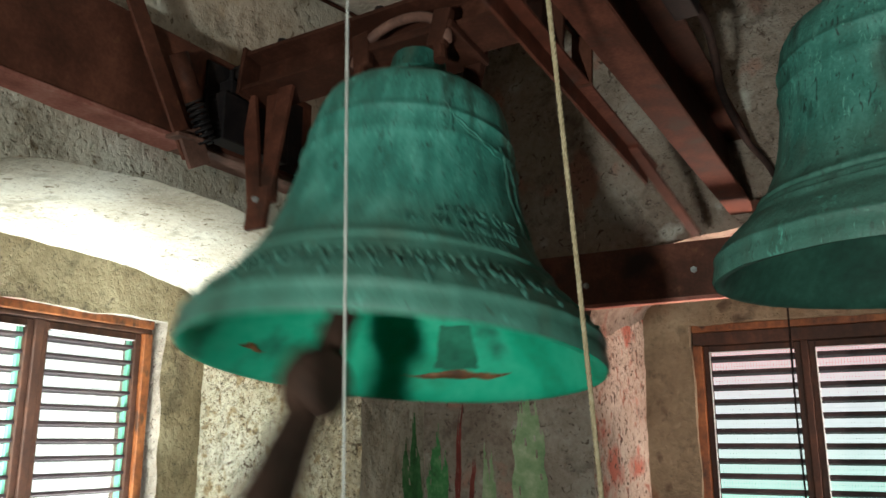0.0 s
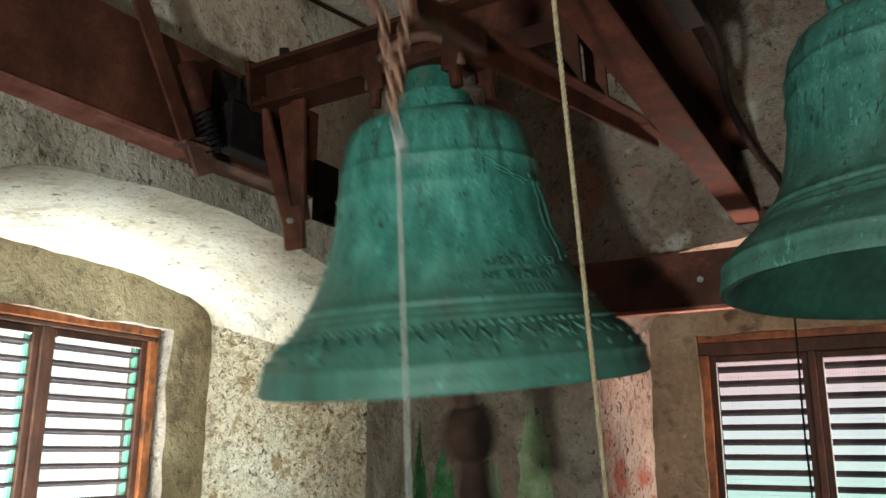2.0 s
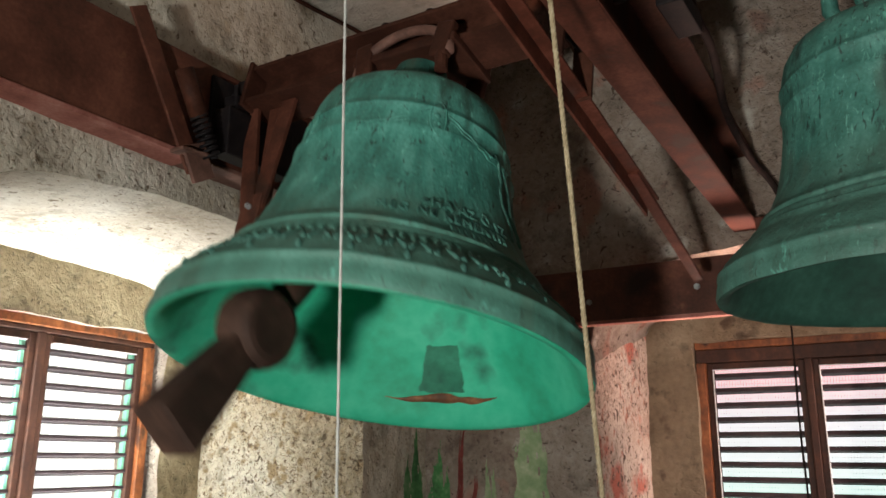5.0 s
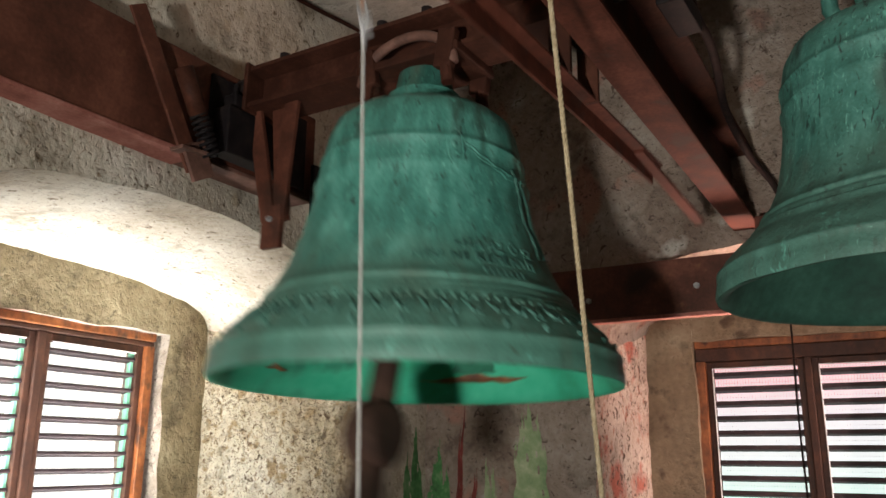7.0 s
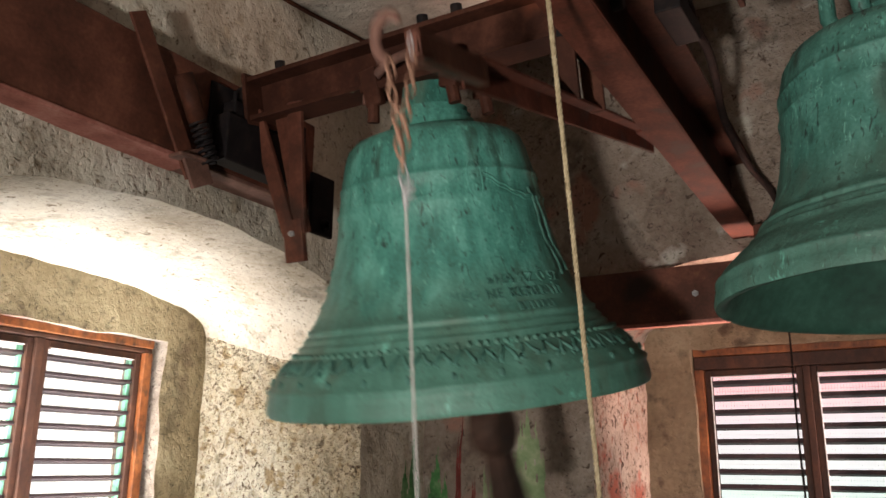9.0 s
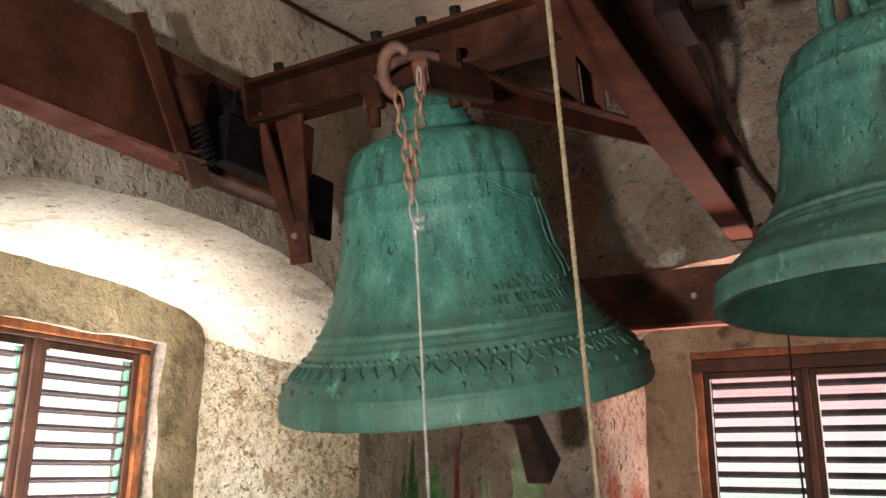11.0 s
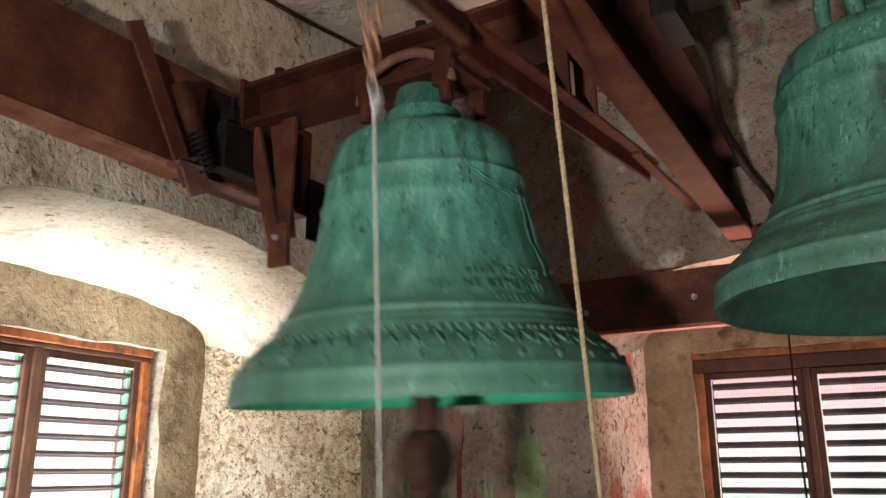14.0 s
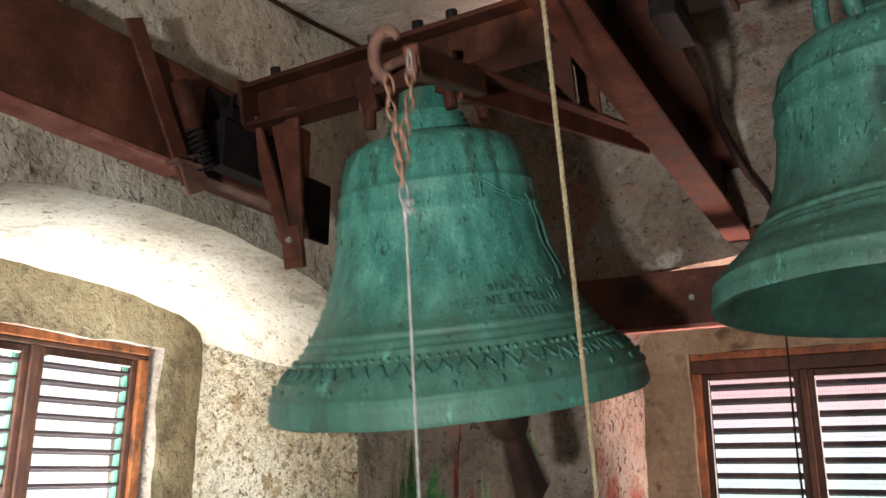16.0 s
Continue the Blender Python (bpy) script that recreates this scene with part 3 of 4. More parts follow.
# ---------- bells ----------
BELL_PROFILE = ((0.10, 0.10), (0.14, 0.135), (0.30, 0.165), (0.322, 0.205), (0.345, 0.19), (0.36, 0.22), (0.382, 0.205), (0.395, 0.235), (0.42, 0.225),
                (0.445, 0.27), (0.468, 0.37), (0.49, 0.432), (0.53, 0.475), (0.60, 0.502), (0.70, 0.525), (0.735, 0.531), (0.74, 0.54), (0.755, 0.54), (0.76, 0.535),
                (0.86, 0.553), (0.88, 0.566), (0.90, 0.558), (1.0, 0.575), (1.15, 0.612), (1.30, 0.664), (1.40, 0.716), (1.455, 0.752), (1.462, 0.770), (1.478, 0.775), (1.486, 0.768),
                (1.498, 0.782), (1.515, 0.800), (1.53, 0.800), (1.538, 0.815), (1.55, 0.830), (1.565, 0.828), (1.60, 0.875), (1.66, 0.936), (1.70, 0.970), (1.735, 0.992), (1.742, 1.004), (1.755, 1.005),
                (1.762, 0.998), (1.80, 1.008), (1.85, 1.016), (1.87, 1.008))
BELL_INSIDE = ((1.872, 0.995), (1.865, 0.965), (1.80, 0.93), (1.70, 0.875), (1.60, 0.80), (1.50, 0.725), (1.40, 0.66), (1.30, 0.61), (1.15, 0.555), (1.0, 0.515), (0.80, 0.48), (0.66, 0.455), (0.60, 0.41), (0.56, 0.30), (0.55, 0.0))


def bell_radius(h):
    for (h0, r0), (h1, r1) in zip(BELL_PROFILE, BELL_PROFILE[1:]):
        if h0 <= h <= h1:
            return r0 + (r1 - r0) * (h - h0) / max(1e-6, h1 - h0)
    return 1.0


def on_bell(radius, h, angle, out=0.0):
    """A point of the bell's outside; angle 90 faces away from the swing axis on the near side."""
    r = bell_radius(h) * radius + out
    a = radians(-angle)
    return Vector((r * math.cos(a), r * math.sin(a), -h * radius))


def bell_parts(root, radius, ornaments=True):
    bm = bmesh.new()
    fat = lambda h: 0.0 if ornaments else 0.075 * max(0.0, min(1.0, (h - 0.45) / 0.1)) * max(0.0, min(1.0, (1.35 - h) / 0.6))
    lathe(bm, [(-h * radius, (r + fat(h)) * radius) for h, r in BELL_PROFILE], 128)
    bmesh.ops.recalc_face_normals(bm, faces=bm.faces)
    for v in bm.verts:
        v.co += Vector(noise.noise_vector(v.co * 9)) * 0.0025
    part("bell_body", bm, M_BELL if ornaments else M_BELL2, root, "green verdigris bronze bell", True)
    bm = bmesh.new()
    lathe(bm, [(-h * radius, r * radius) for h, r in (BELL_PROFILE[-1],) + BELL_INSIDE], 128)
    part("bell_inside", bm, M_INSIDE if ornaments else M_INSIDE2, root, "bright green patina on the inside" if ornaments else "dark green on the inside", True)
    if not ornaments:
        return
    # leaf frieze round the sound bow: a row of buds, curled leaf pairs under it and pendants
    count = 60
    w = 360 / count
    buds, curls, jitter = bmesh.new(), bmesh.new(), random.Random(4)
    for i in range(count):
        a = w * i + jitter.uniform(-0.5, 0.5)
        for da in (-w / 4, w / 4):
            bmesh.ops.create_icosphere(buds, subdivisions=1, radius=0.0058, matrix=Matrix.Translation(on_bell(radius, 1.588, a + da, -0.0012)) @ Matrix.Diagonal((1, 1, 1.5, 1)))
        for side in (-1, 1):
            pts = [on_bell(radius, 1.602 + jitter.uniform(0.046, 0.068) * math.sin(math.pi * 0.56 * f), a + side * w * (0.44 - 0.36 * math.sin(math.pi * 0.9 * f) * (0.35 + f)), 0.0005) for f in [k / 8 for k in range(9)]]
            first = len(curls.verts)
            tube(curls, pts, 0.0033, 6)
            curls.verts.ensure_lookup_table()
            for n in range(first, len(curls.verts)):
                ring = (n - first) // 6
                v = curls.verts[n]
                v.co = pts[ring] + (v.co - pts[ring]) * (0.35 + 1.0 * math.sin(math.pi * min(1.0, 0.08 + ring / 9)))
        if i % 2 == 0:
            bmesh.ops.create_icosphere(curls, subdivisions=2, radius=0.0060, matrix=Matrix.Translation(on_bell(radius, 1.712, a, -0.001)) @ Matrix.Diagonal((1, 1, 1.9, 1)))
    part("beading", buds, M_BELL, root, "raised beading", True)
    part("leaf_frieze", curls, M_LETTER, root, "raised leaf frieze", True)
    # oval medallions, swags between them and the folded relief
    for an in (40, 112, 184, 256, 328):
        bm = bmesh.new()
        tube(bm, [on_bell(radius, 0.80 + 0.10 * math.cos(a), an + 4.2 * math.sin(a), 0.0) for a in [k * math.pi / 12 for k in range(24)]], 0.0019, 6, True)
        for h, da, r in ((0.745, 0, 0.007), (0.79, 0.5, 0.010), (0.835, -0.6, 0.009), (0.86, 1.0, 0.006), (0.77, -1.4, 0.005), (0.81, 1.8, 0.005)):
            bmesh.ops.create_icosphere(bm, subdivisions=2, radius=r, matrix=Matrix.Translation(on_bell(radius, h, an + da, -0.0065)))
        part("medallion", bm, M_BELL, root, "oval relief medallion", True)
        bm = bmesh.new()
        for lane, r in ((0.0, 0.0030), (0.022, 0.0024)):
            tube(bm, [on_bell(radius, 0.765 + lane + 0.115 * math.sin(math.pi * k / 24) + 0.006 * math.sin(k * 1.9), an + 5 + 62 * k / 24, -0.0022) for k in range(25)], r, 6)
        part("swag", bm, M_BELL, root, "cast swag relief", True)
    for an, h0, h1, r in ((2, 0.84, 1.30, 0.0065), (-5, 0.88, 1.28, 0.008)):
        bm = bmesh.new()
        tube(bm, [on_bell(radius, h0 + (h1 - h0) * k / 20, an - 0.2 * k + 1.6 * math.sin(k * 0.55 + an) + 0.5 * math.sin(k * 1.7), -0.0035) for k in range(21)], r, 8)
        part("relief_fold", bm, M_LETTER, root, "raised folded relief", True)
    # worn lines of lettering that cannot be read
    for h, a0, a1 in ((1.165, 138, 160), (1.245, 140, 164), (1.335, 143, 160), (1.437, 17, 33)):
        bm = bmesh.new()
        a = a0
        while a < a1:
            ring = [bm.verts.new(on_bell(radius, h + dh, a + da, out)) for dh, da, out in ((-0.019, 0, 0.0), (-0.019, 1.9, 0.0), (0.019, 1.9, 0.0), (0.019, 0, 0.0), (-0.016, 0.2, 0.0035), (-0.016, 1.7, 0.0035), (0.016, 1.7, 0.0035), (0.016, 0.2, 0.0035))]
            for q in ((4, 5, 6, 7), (0, 1, 5, 4), (1, 2, 6, 5), (2, 3, 7, 6), (3, 0, 4, 7)):
                bm.faces.new([ring[k] for k in q])
            a += 2.6
        bmesh.ops.recalc_face_normals(bm, faces=bm.faces)
        part("worn_lettering", bm, M_LETTER, root, "worn raised lettering")
    for text, h, an, size in (("\u00bbHA AZ \u0150 SZ", 1.325, 44, 0.0225), ("MEG NE KEM\u00c9NY\u00cdT", 1.393, 60, 0.0225)):
        curve = bpy.data.curves.new("lettering", "FONT")
        curve.body, curve.size, curve.extrude, curve.space_character = text, size * 1.38, 0.0045, 1.14
        tmp = new("lettering", curve)
        dg = bpy.context.evaluated_depsgraph_get()
        me = bpy.data.meshes.new_from_object(tmp.evaluated_get(dg))
        bpy.data.objects.remove(tmp)
        rr = bell_radius(h) * radius
        for v in me.vertices:
            hh = h - v.co.y / radius
            v.co = on_bell(radius, hh, an - math.degrees(v.co.x / rr), v.co.z + 0.001)
        me.materials.append(M_LETTER)
        ob = new("lettering", me)
        ob.parent = root
        ob["label"] = "raised cast letters"


def clapper_part(root, radius):
    """The clapper, hung inside the bell; turned about its own hanging point."""
    bm = bmesh.new()
    tube(bm, [(0.028 * math.cos(a), 0, 0.0 + 0.028 * math.sin(a)) for a in [k * math.pi / 8 for k in range(16)]], 0.010, 8, True)
    lathe(bm, [(-0.02, 0.0), (-0.022, 0.020), (-0.20, 0.024), (-0.45, 0.030), (-0.60, 0.034), (-0.70, 0.034), (-0.701, 0.0)], 20)
    k = radius / R1
    for v in bm.verts:
        v.co *= k
    bmesh.ops.recalc_face_normals(bm, faces=bm.faces)
    ob = part("clapper", bm, M_CLAPPER, root, "dark forged iron clapper with flared tail", True)
    ob.location = (0, 0, -0.75 * radius)
    # the striking ball, a drum flat across the swing
    bm = bmesh.new()
    lathe(bm, [(-0.043, 0.0), (-0.043, 0.052), (-0.040, 0.062), (-0.030, 0.071), (-0.012, 0.075), (0.012, 0.075), (0.030, 0.071), (0.040, 0.062), (0.043, 0.052), (0.043, 0.0)], 28)
    bmesh.ops.recalc_face_normals(bm, faces=bm.faces)
    for v in bm.verts:
        v.co = Vector((v.co.z, v.co.y, v.co.x - 0.65)) * k
    part("ball", bm, M_CLAPPER, ob, "flat-sided striking ball")
    bm = bmesh.new()
    bmesh.ops.create_cube(bm, size=1)
    for v in bm.verts:
        end = v.co.z < 0
        v.co = Vector((math.copysign(0.039 if end else 0.026, v.co.x), math.copysign(0.055 if end else 0.034, v.co.y), -0.915 if end else -0.705))
    bmesh.ops.bevel(bm, geom=list(bm.edges), offset=0.006, segments=1, affect="EDGES")
    for v in bm.verts:
        v.co *= k
    part("tail", bm, M_CLAPPER, ob, "flared four-sided tail")
    return ob


def headstock(root, x0, x1, lift=0.0):
    """The yoke: a steel section on the swing axis with crown straps, gudgeons and bolts."""
    bm = bmesh.new()
    half = ((-0.065, -0.062), (0.065, -0.062), (0.065, -0.050), (0.007, -0.046), (0.007, 0.046), (0.065, 0.050), (0.065, 0.062), (-0.065, 0.062), (-0.065, 0.050), (-0.007, 0.046), (-0.007, -0.046), (-0.065, -0.050))
    ends = [[bm.verts.new((x, y, z)) for y, z in half] for x in (x0, x1)]
    for k in range(12):
        bm.faces.new((ends[0][k], ends[0][(k + 1) % 12], ends[1][(k + 1) % 12], ends[1][k]))
    bm.faces.new(ends[0][::-1])
    bm.faces.new(ends[1])
    bmesh.ops.recalc_face_normals(bm, faces=bm.faces)
    beam = part("yoke_beam", bm, M_YOKE, root, "dark brown steel yoke beam")
    beam.location.z = lift
    for x in (x0, x1):
        bm = bmesh.new()
        box(bm, (0.014, 0.15, 0.15), Matrix.Translation((x, 0, 0)), 0.004)
        part("end_plate", bm, M_YOKE, beam)
        bm = bmesh.new()
        e = 0.14 if x > 0 else -0.12
        rod(bm, (x, 0, 0), (x + e, 0, 0), 0.026, 16)
        part("gudgeon", bm, M_DARK, beam, "dark steel gudgeon", True)
    return beam


swing = thing("church_bell", "large green verdigris bronze bell swinging on a steel yoke", "bell", Matrix.Translation(PIV + AX * BELL_S) @ Matrix.Rotation(radians(SWING_TURN), 4, "Z"), group="church bells")
bell_parts(swing, R1)
clapper = clapper_part(swing, R1)


def inside_point(h, angle, lift):
    pts = sorted(BELL_INSIDE)
    r = [r0 + (r1 - r0) * (h - h0) / max(1e-6, h1 - h0) for (h0, r0), (h1, r1) in zip(pts, pts[1:]) if h0 <= h <= h1][0] * R1 - lift
    return Vector((r * math.cos(radians(angle)), r * math.sin(radians(angle)), -h * R1))


for middle, wide, tall in ((100, 44, 0.055), (184, 13, 0.035), (280, 40, 0.055)):
    bm = bmesh.new()
    grid(bm, lambda u, v: inside_point(1.735 + (v - 0.5) * tall * (math.sin(math.pi * min(1, u + 0.02)) ** 1.6 * (0.8 + 0.6 * noise.noise(Vector((u * 7, middle, 0)))) + 0.06) + 0.008 * math.sin(u * 9), middle + (u - 0.5) * wide, 0.004 * math.sin(math.pi * v) * math.sin(math.pi * u) + 0.0025), 30, 6)
    part("strike_mark", bm, M_MARK, swing, "worn brown strike mark", True)
# dark green patch above the strike mark
bm = bmesh.new()
grid(bm, lambda u, v: inside_point(1.485 + 0.215 * v + 0.012 * noise.noise(Vector((u * 6, 3, 0))), 99 + (u - 0.5) * (15 + 3 * v) + 1.2 * noise.noise(Vector((v * 6, 9, 0))) + (2.5 * v - 1.2), 0.0018), 10, 10)
part("dark_patch", bm, M_PATCH, swing, "dark green patch", True)
X0 = -BELL_S                                  # the axis' datum in the bell's own x
yoke = headstock(swing, -0.565, 0.385)
for x in (-0.115, 0.115):
    for y in (-0.085, 0.085):
        bm = bmesh.new()
        box(bm, (0.05, 0.028, 0.10), Matrix.Translation((x, y, -0.075)) @ pose(0, 0, 0, 0, 8 if x > 0 else -8), 0.006)
        rod(bm, (x, y, -0.115), (x * 1.05, y, -0.165), 0.016, 10)
        part("crown_lug", bm, M_YOKE, swing)
bm = bmesh.new()
box(bm, (0.30, 0.19, 0.022), Matrix.Translation((0, 0, -0.073)), 0.004)
part("crown_plate", bm, M_YOKE, swing)
for x in (-0.46, -0.12, 0.02, 0.12, 0.30):
    bm = bmesh.new()
    bolt(bm, (x, -0.03, 0.062), (0, 0, 1), 0.018)
    rod(bm, (x, -0.03, 0.06), (x, -0.03, 0.092), 0.015, 10)
    part("yoke_bolt", bm, M_DARK, yoke)
bm = bmesh.new()
tube(bm, [(0.135 * math.cos(a), -0.085, -0.115 + 0.10 * math.sin(a)) for a in [math.pi * k / 16 for k in range(17)]], 0.013, 10)
part("crown_strap", bm, M_RUST, swing, "rusty arched crown strap", True)
# V-shaped hanger at the yoke's far end
for xt, y in ((-0.575, -0.02), (-0.425, -0.02), (-0.495, 0.0)):
    bm = bmesh.new()
    bar(bm, (xt, y, -0.03), (X0 - 0.742 + (0.012 if xt > -0.5 else -0.012), y + (0.004 if xt > -0.5 else -0.004), -0.40), 0.048, 0.014, Vector((1, 0, 0)))
    part("hanger_bar", bm, M_STEEL, swing)
bm = bmesh.new()
box(bm, (0.068, 0.02, 0.12), Matrix.Translation((X0 - 0.742, -0.02, -0.42)), 0.003)
foot = part("hanger_foot", bm, M_STEEL, swing)
bm = bmesh.new()
bolt(bm, (X0 - 0.742, -0.031, -0.40), (0, -1, 0), 0.009)
part("hanger_bolt", bm, M_ZINC, foot, "bright bolt head")
# lever across the yoke: long arm behind, hook arm in front
LX = X0 + 0.14
bm = bmesh.new()
bar(bm, (LX, -0.56, -0.236), (LX, 0.56, -0.214), 0.038, 0.008, Vector((1, 0, 0)))
bar(bm, (LX - 0.015, -0.56, -0.262), (LX - 0.015, 0.56, -0.240), 0.008, 0.046, Vector((1, 0, 0)))
lever = part("lever_arm", bm, M_LEVER, swing, "red-brown angle-iron lever")
bm = bmesh.new()
bar(bm, (LX, 0.40, -0.222), (LX + 0.01, 0.97, -0.268), 0.03, 0.012, Vector((1, 0, 0)))
part("lever_tip", bm, M_LEVER, lever)
for y in (-0.10, 0.06):
    bm = bmesh.new()
    box(bm, (0.05, 0.012, 0.17), Matrix.Translation((LX, y, -0.145)), 0.002)
    part("lever_clamp", bm, M_YOKE, lever, "dark clamp plate")
HOOK = Vector((X0 + 0.176, -0.845, -0.291))
bm = bmesh.new()
bar(bm, (LX + 0.004, -0.52, -0.256), HOOK + Vector((0.0, 0.05, 0.012)), 0.026, 0.046, Vector((1, 0, 0)), 0.004)
arm = part("hook_arm", bm, M_STEEL, swing)
bm = bmesh.new()
tube(bm, [HOOK + Vector((-0.007 - 0.023 * math.cos(a), 0.0, 0.012 + 0.033 * math.sin(a))) for a in [radians(x) for x in range(-80, 148, 9)]], 0.0090, 10)
for n, v in enumerate(bm.verts):
    ring = n // 10
    middle = HOOK + Vector((-0.007 - 0.023 * math.cos(radians(-80 + 9 * ring)), 0.0, 0.012 + 0.033 * math.sin(radians(-80 + 9 * ring))))
    v.co = middle + (v.co - middle) * (1.05 - 0.45 * max(0, ring - 14) / 11)
part("hook", bm, M_RUST, arm, "rusty curved hook", True)

# ---------- second bell ----------
B2_S, B2_T, R2 = 0.769, 0.150, 0.384
second = thing("church_bell", "green verdigris bronze bell hanging still beside the steel beam", "bell", Matrix.Translation(PIV + AX * B2_S + FW * B2_T) @ pose(0, 0, 0, -0.6, 0, SWING_TURN), group="church bells")
bell_parts(second, R2, False)
clapper_part(second, R2)
headstock(second, -0.30, 0.55, 0.10)
for a in range(0, 360, 60):
    bm = bmesh.new()
    c, s_ = math.cos(radians(a)), math.sin(radians(a))
    tube(bm, [(c * 0.04, s_ * 0.04, 0.030), (c * 0.085, s_ * 0.085, 0.015), (c * 0.12, s_ * 0.12, -0.045), (c * 0.12, s_ * 0.12, -0.10), (c * 0.10, s_ * 0.10, -0.15), (c * 0.06, s_ * 0.06, -0.165)], 0.017, 12)
    part("crown_loop", bm, M_BELL2, second, "", True)

# ---------- ropes and chain ----------
def twisted_rope(bm, a, b, r, strands=3, pitch=0.03, step=0.006, bow=Vector()):
    a, b = Vector(a), Vector(b)
    m = frame_of(a, b)
    n = int((b - a).length / step)
    for k in range(strands):
        pts = []
        for i in range(n + 1):
            z = (b - a).length * i / n
            ang = 2 * math.pi * (z / pitch + k / strands)
            pts.append(m @ Vector((r * 0.5 * math.cos(ang), r * 0.5 * math.sin(ang), z)) + bow * math.sin(math.pi * i / n))
        tube(bm, pts, r * 0.56, 6)


pull = thing("pull_rope", "grey rope clamped to a rusty double chain", "rope")
mesh = None
for strand in (-1, 1):
    for i in range(8):
        if mesh is None:
            bm = bmesh.new()
            tube(bm, [(0.0058 * math.cos(a), 0, 0.0135 * math.sin(a)) for a in [k * math.pi / 8 for k in range(16)]], 0.0022, 6, True)
            ob = part("chain_link", bm, M_CHAIN, pull, "", True)
            mesh = ob.data
        else:
            ob = new("chain_link", mesh)
            ob.parent = pull
        f = i / 7
        ob.matrix_local = pose(0.004 + strand * 0.0145 * (1 - f) ** 0.8 * (1 + 0.25 * math.sin(i * 1.3)), 0.0, -0.004 - 0.0195 * i + (0.012 if strand > 0 else 0), 6 * math.sin(i * 2), strand * 6, 80 * (i % 2) + 15 + 7 * math.sin(i * 3 + strand))
bm = bmesh.new()
tube(bm, [(0.018 + 0.003 * math.cos(a), 0, 0.030 + 0.017 * math.sin(a)) for a in [k * math.pi / 8 for k in range(16)]], 0.0013, 6, True)
part("end_ring", bm, M_ZINC, pull, "bright wire ring", True)
bm = bmesh.new()
tube(bm, [(0.005 + 0.0055 * math.cos(a), 0, -0.162 + 0.016 * math.sin(a)) for a in [k * math.pi / 8 for k in range(16)]], 0.0016, 6, True)
part("thimble", bm, M_ZINC, pull, "bright wire thimble", True)
bm = bmesh.new()
rod(bm, (0.006, 0, -0.172), (0.007, 0, -0.205), 0.0042, 12, 0.0034)
for z in (-0.178, -0.190):
    bolt(bm, (0.007, -0.003, z), (1, -0.5, 0), 0.0042)
part("rope_clamp", bm, M_ZINC, pull, "grey zinc rope clamp", True)
bm = bmesh.new()
twisted_rope(bm, (0.007, 0, -0.20), (0.036, 0.0, -1.75), 0.0023, 3, 0.018, 0.008)
part("rope", bm, M_ROPE, pull, "thin grey rope", True)

bm = bmesh.new()
twisted_rope(bm, (0.096, 1.012, 2.7255), (0.300, 1.495, 0.963), 0.0046, 3, 0.030, 0.006, Vector((0.003, 0, 0)))
tagged(part("hanging_rope", bm, M_YROPE, None, "", True), "tan twisted rope hanging free in the room", "rope")


# ---------- fittings on the frame ----------
def pedestal_bearing(at, side, bracket=0.14, length=0.26):
    """A plummer block on the swing axis; side: -1 or 1 along the axis towards the beam."""
    root = thing("bearing_block", "dark greasy bearing block bolted to the steel beam", "bearing", Matrix.Translation(at) @ Matrix.Rotation(radians(SWING_TURN), 4, "Z"), group="bell bearings")
    bm = bmesh.new()
    rod(bm, (-0.028, 0, 0), (0.028, 0, 0), 0.062, 24)
    box(bm, (0.05, 0.20, 0.05), Matrix.Translation((0, 0, -0.05)), 0.006)
    housing = part("housing", bm, M_DARK, root, "", False)
    bm = bmesh.new()
    rod(bm, (-0.034, 0, 0), (0.034, 0, 0), 0.040, 20)
    part("cap_ring", bm, M_DARK, housing)
    for y in (-0.078, 0.078):
        bm = bmesh.new()
        bolt(bm, (0, y, -0.025), (0, 0, 1), 0.013)
        rod(bm, (0, y, -0.03), (0, y, 0.012), 0.007, 8)
        part("bolt", bm, M_DARK, housing, "greasy bolt head")
    bm = bmesh.new()
    box(bm, (0.06, length, bracket), Matrix.Translation((-0.005 * side, 0, -0.075 - bracket / 2)), 0.004)
    part("bracket", bm, M_DARK, root)
    return root


pedestal_bearing(place(-0.868, 0, PIV.z), -1)
pedestal_bearing(place(0.162, 0, PIV.z), 1, 0.03, 0.18)
pedestal_bearing(place(0.33, 0.15, PIV.z + 0.10), -1, 0.05, 0.18)

# slanted stop bar with its coil spring on the left beam
stop = thing("spring_stop", "dark flat bar with a coil spring fixed to the steel beam", "spring stop", Matrix.Translation(place(-0.885, 0, 0)) @ BEAM)
bm = bmesh.new()
bar(bm, (-0.424, -0.012, 2.612), (-0.20, -0.012, 2.232), 0.052, 0.010, Vector((0.86, 0, 0.5)))
part("bar", bm, M_STEEL, stop)
axis0, axis1 = Vector((-0.285, -0.045, 2.475)), Vector((-0.168, -0.045, 2.265))
bm = bmesh.new()
fm = frame_of(axis0, axis1)
ln = (axis1 - axis0).length
rod(bm, axis0 - (axis1 - axis0) * 0.05, axis0 + (axis1 - axis0) * 0.48, 0.025, 20)
part("sleeve", bm, M_YOKE, stop, "dark brown sleeve", True)
bm = bmesh.new()
tube(bm, [fm @ Vector((0.021 * math.cos(a), 0.021 * math.sin(a), ln * (0.46 + 0.50 * a / (2 * math.pi * 8)))) for a in [2 * math.pi * k / 16 for k in range(129)]], 0.0046, 8)
part("coil_spring", bm, M_DARK, stop, "dark oily coil spring", True)
bm = bmesh.new()
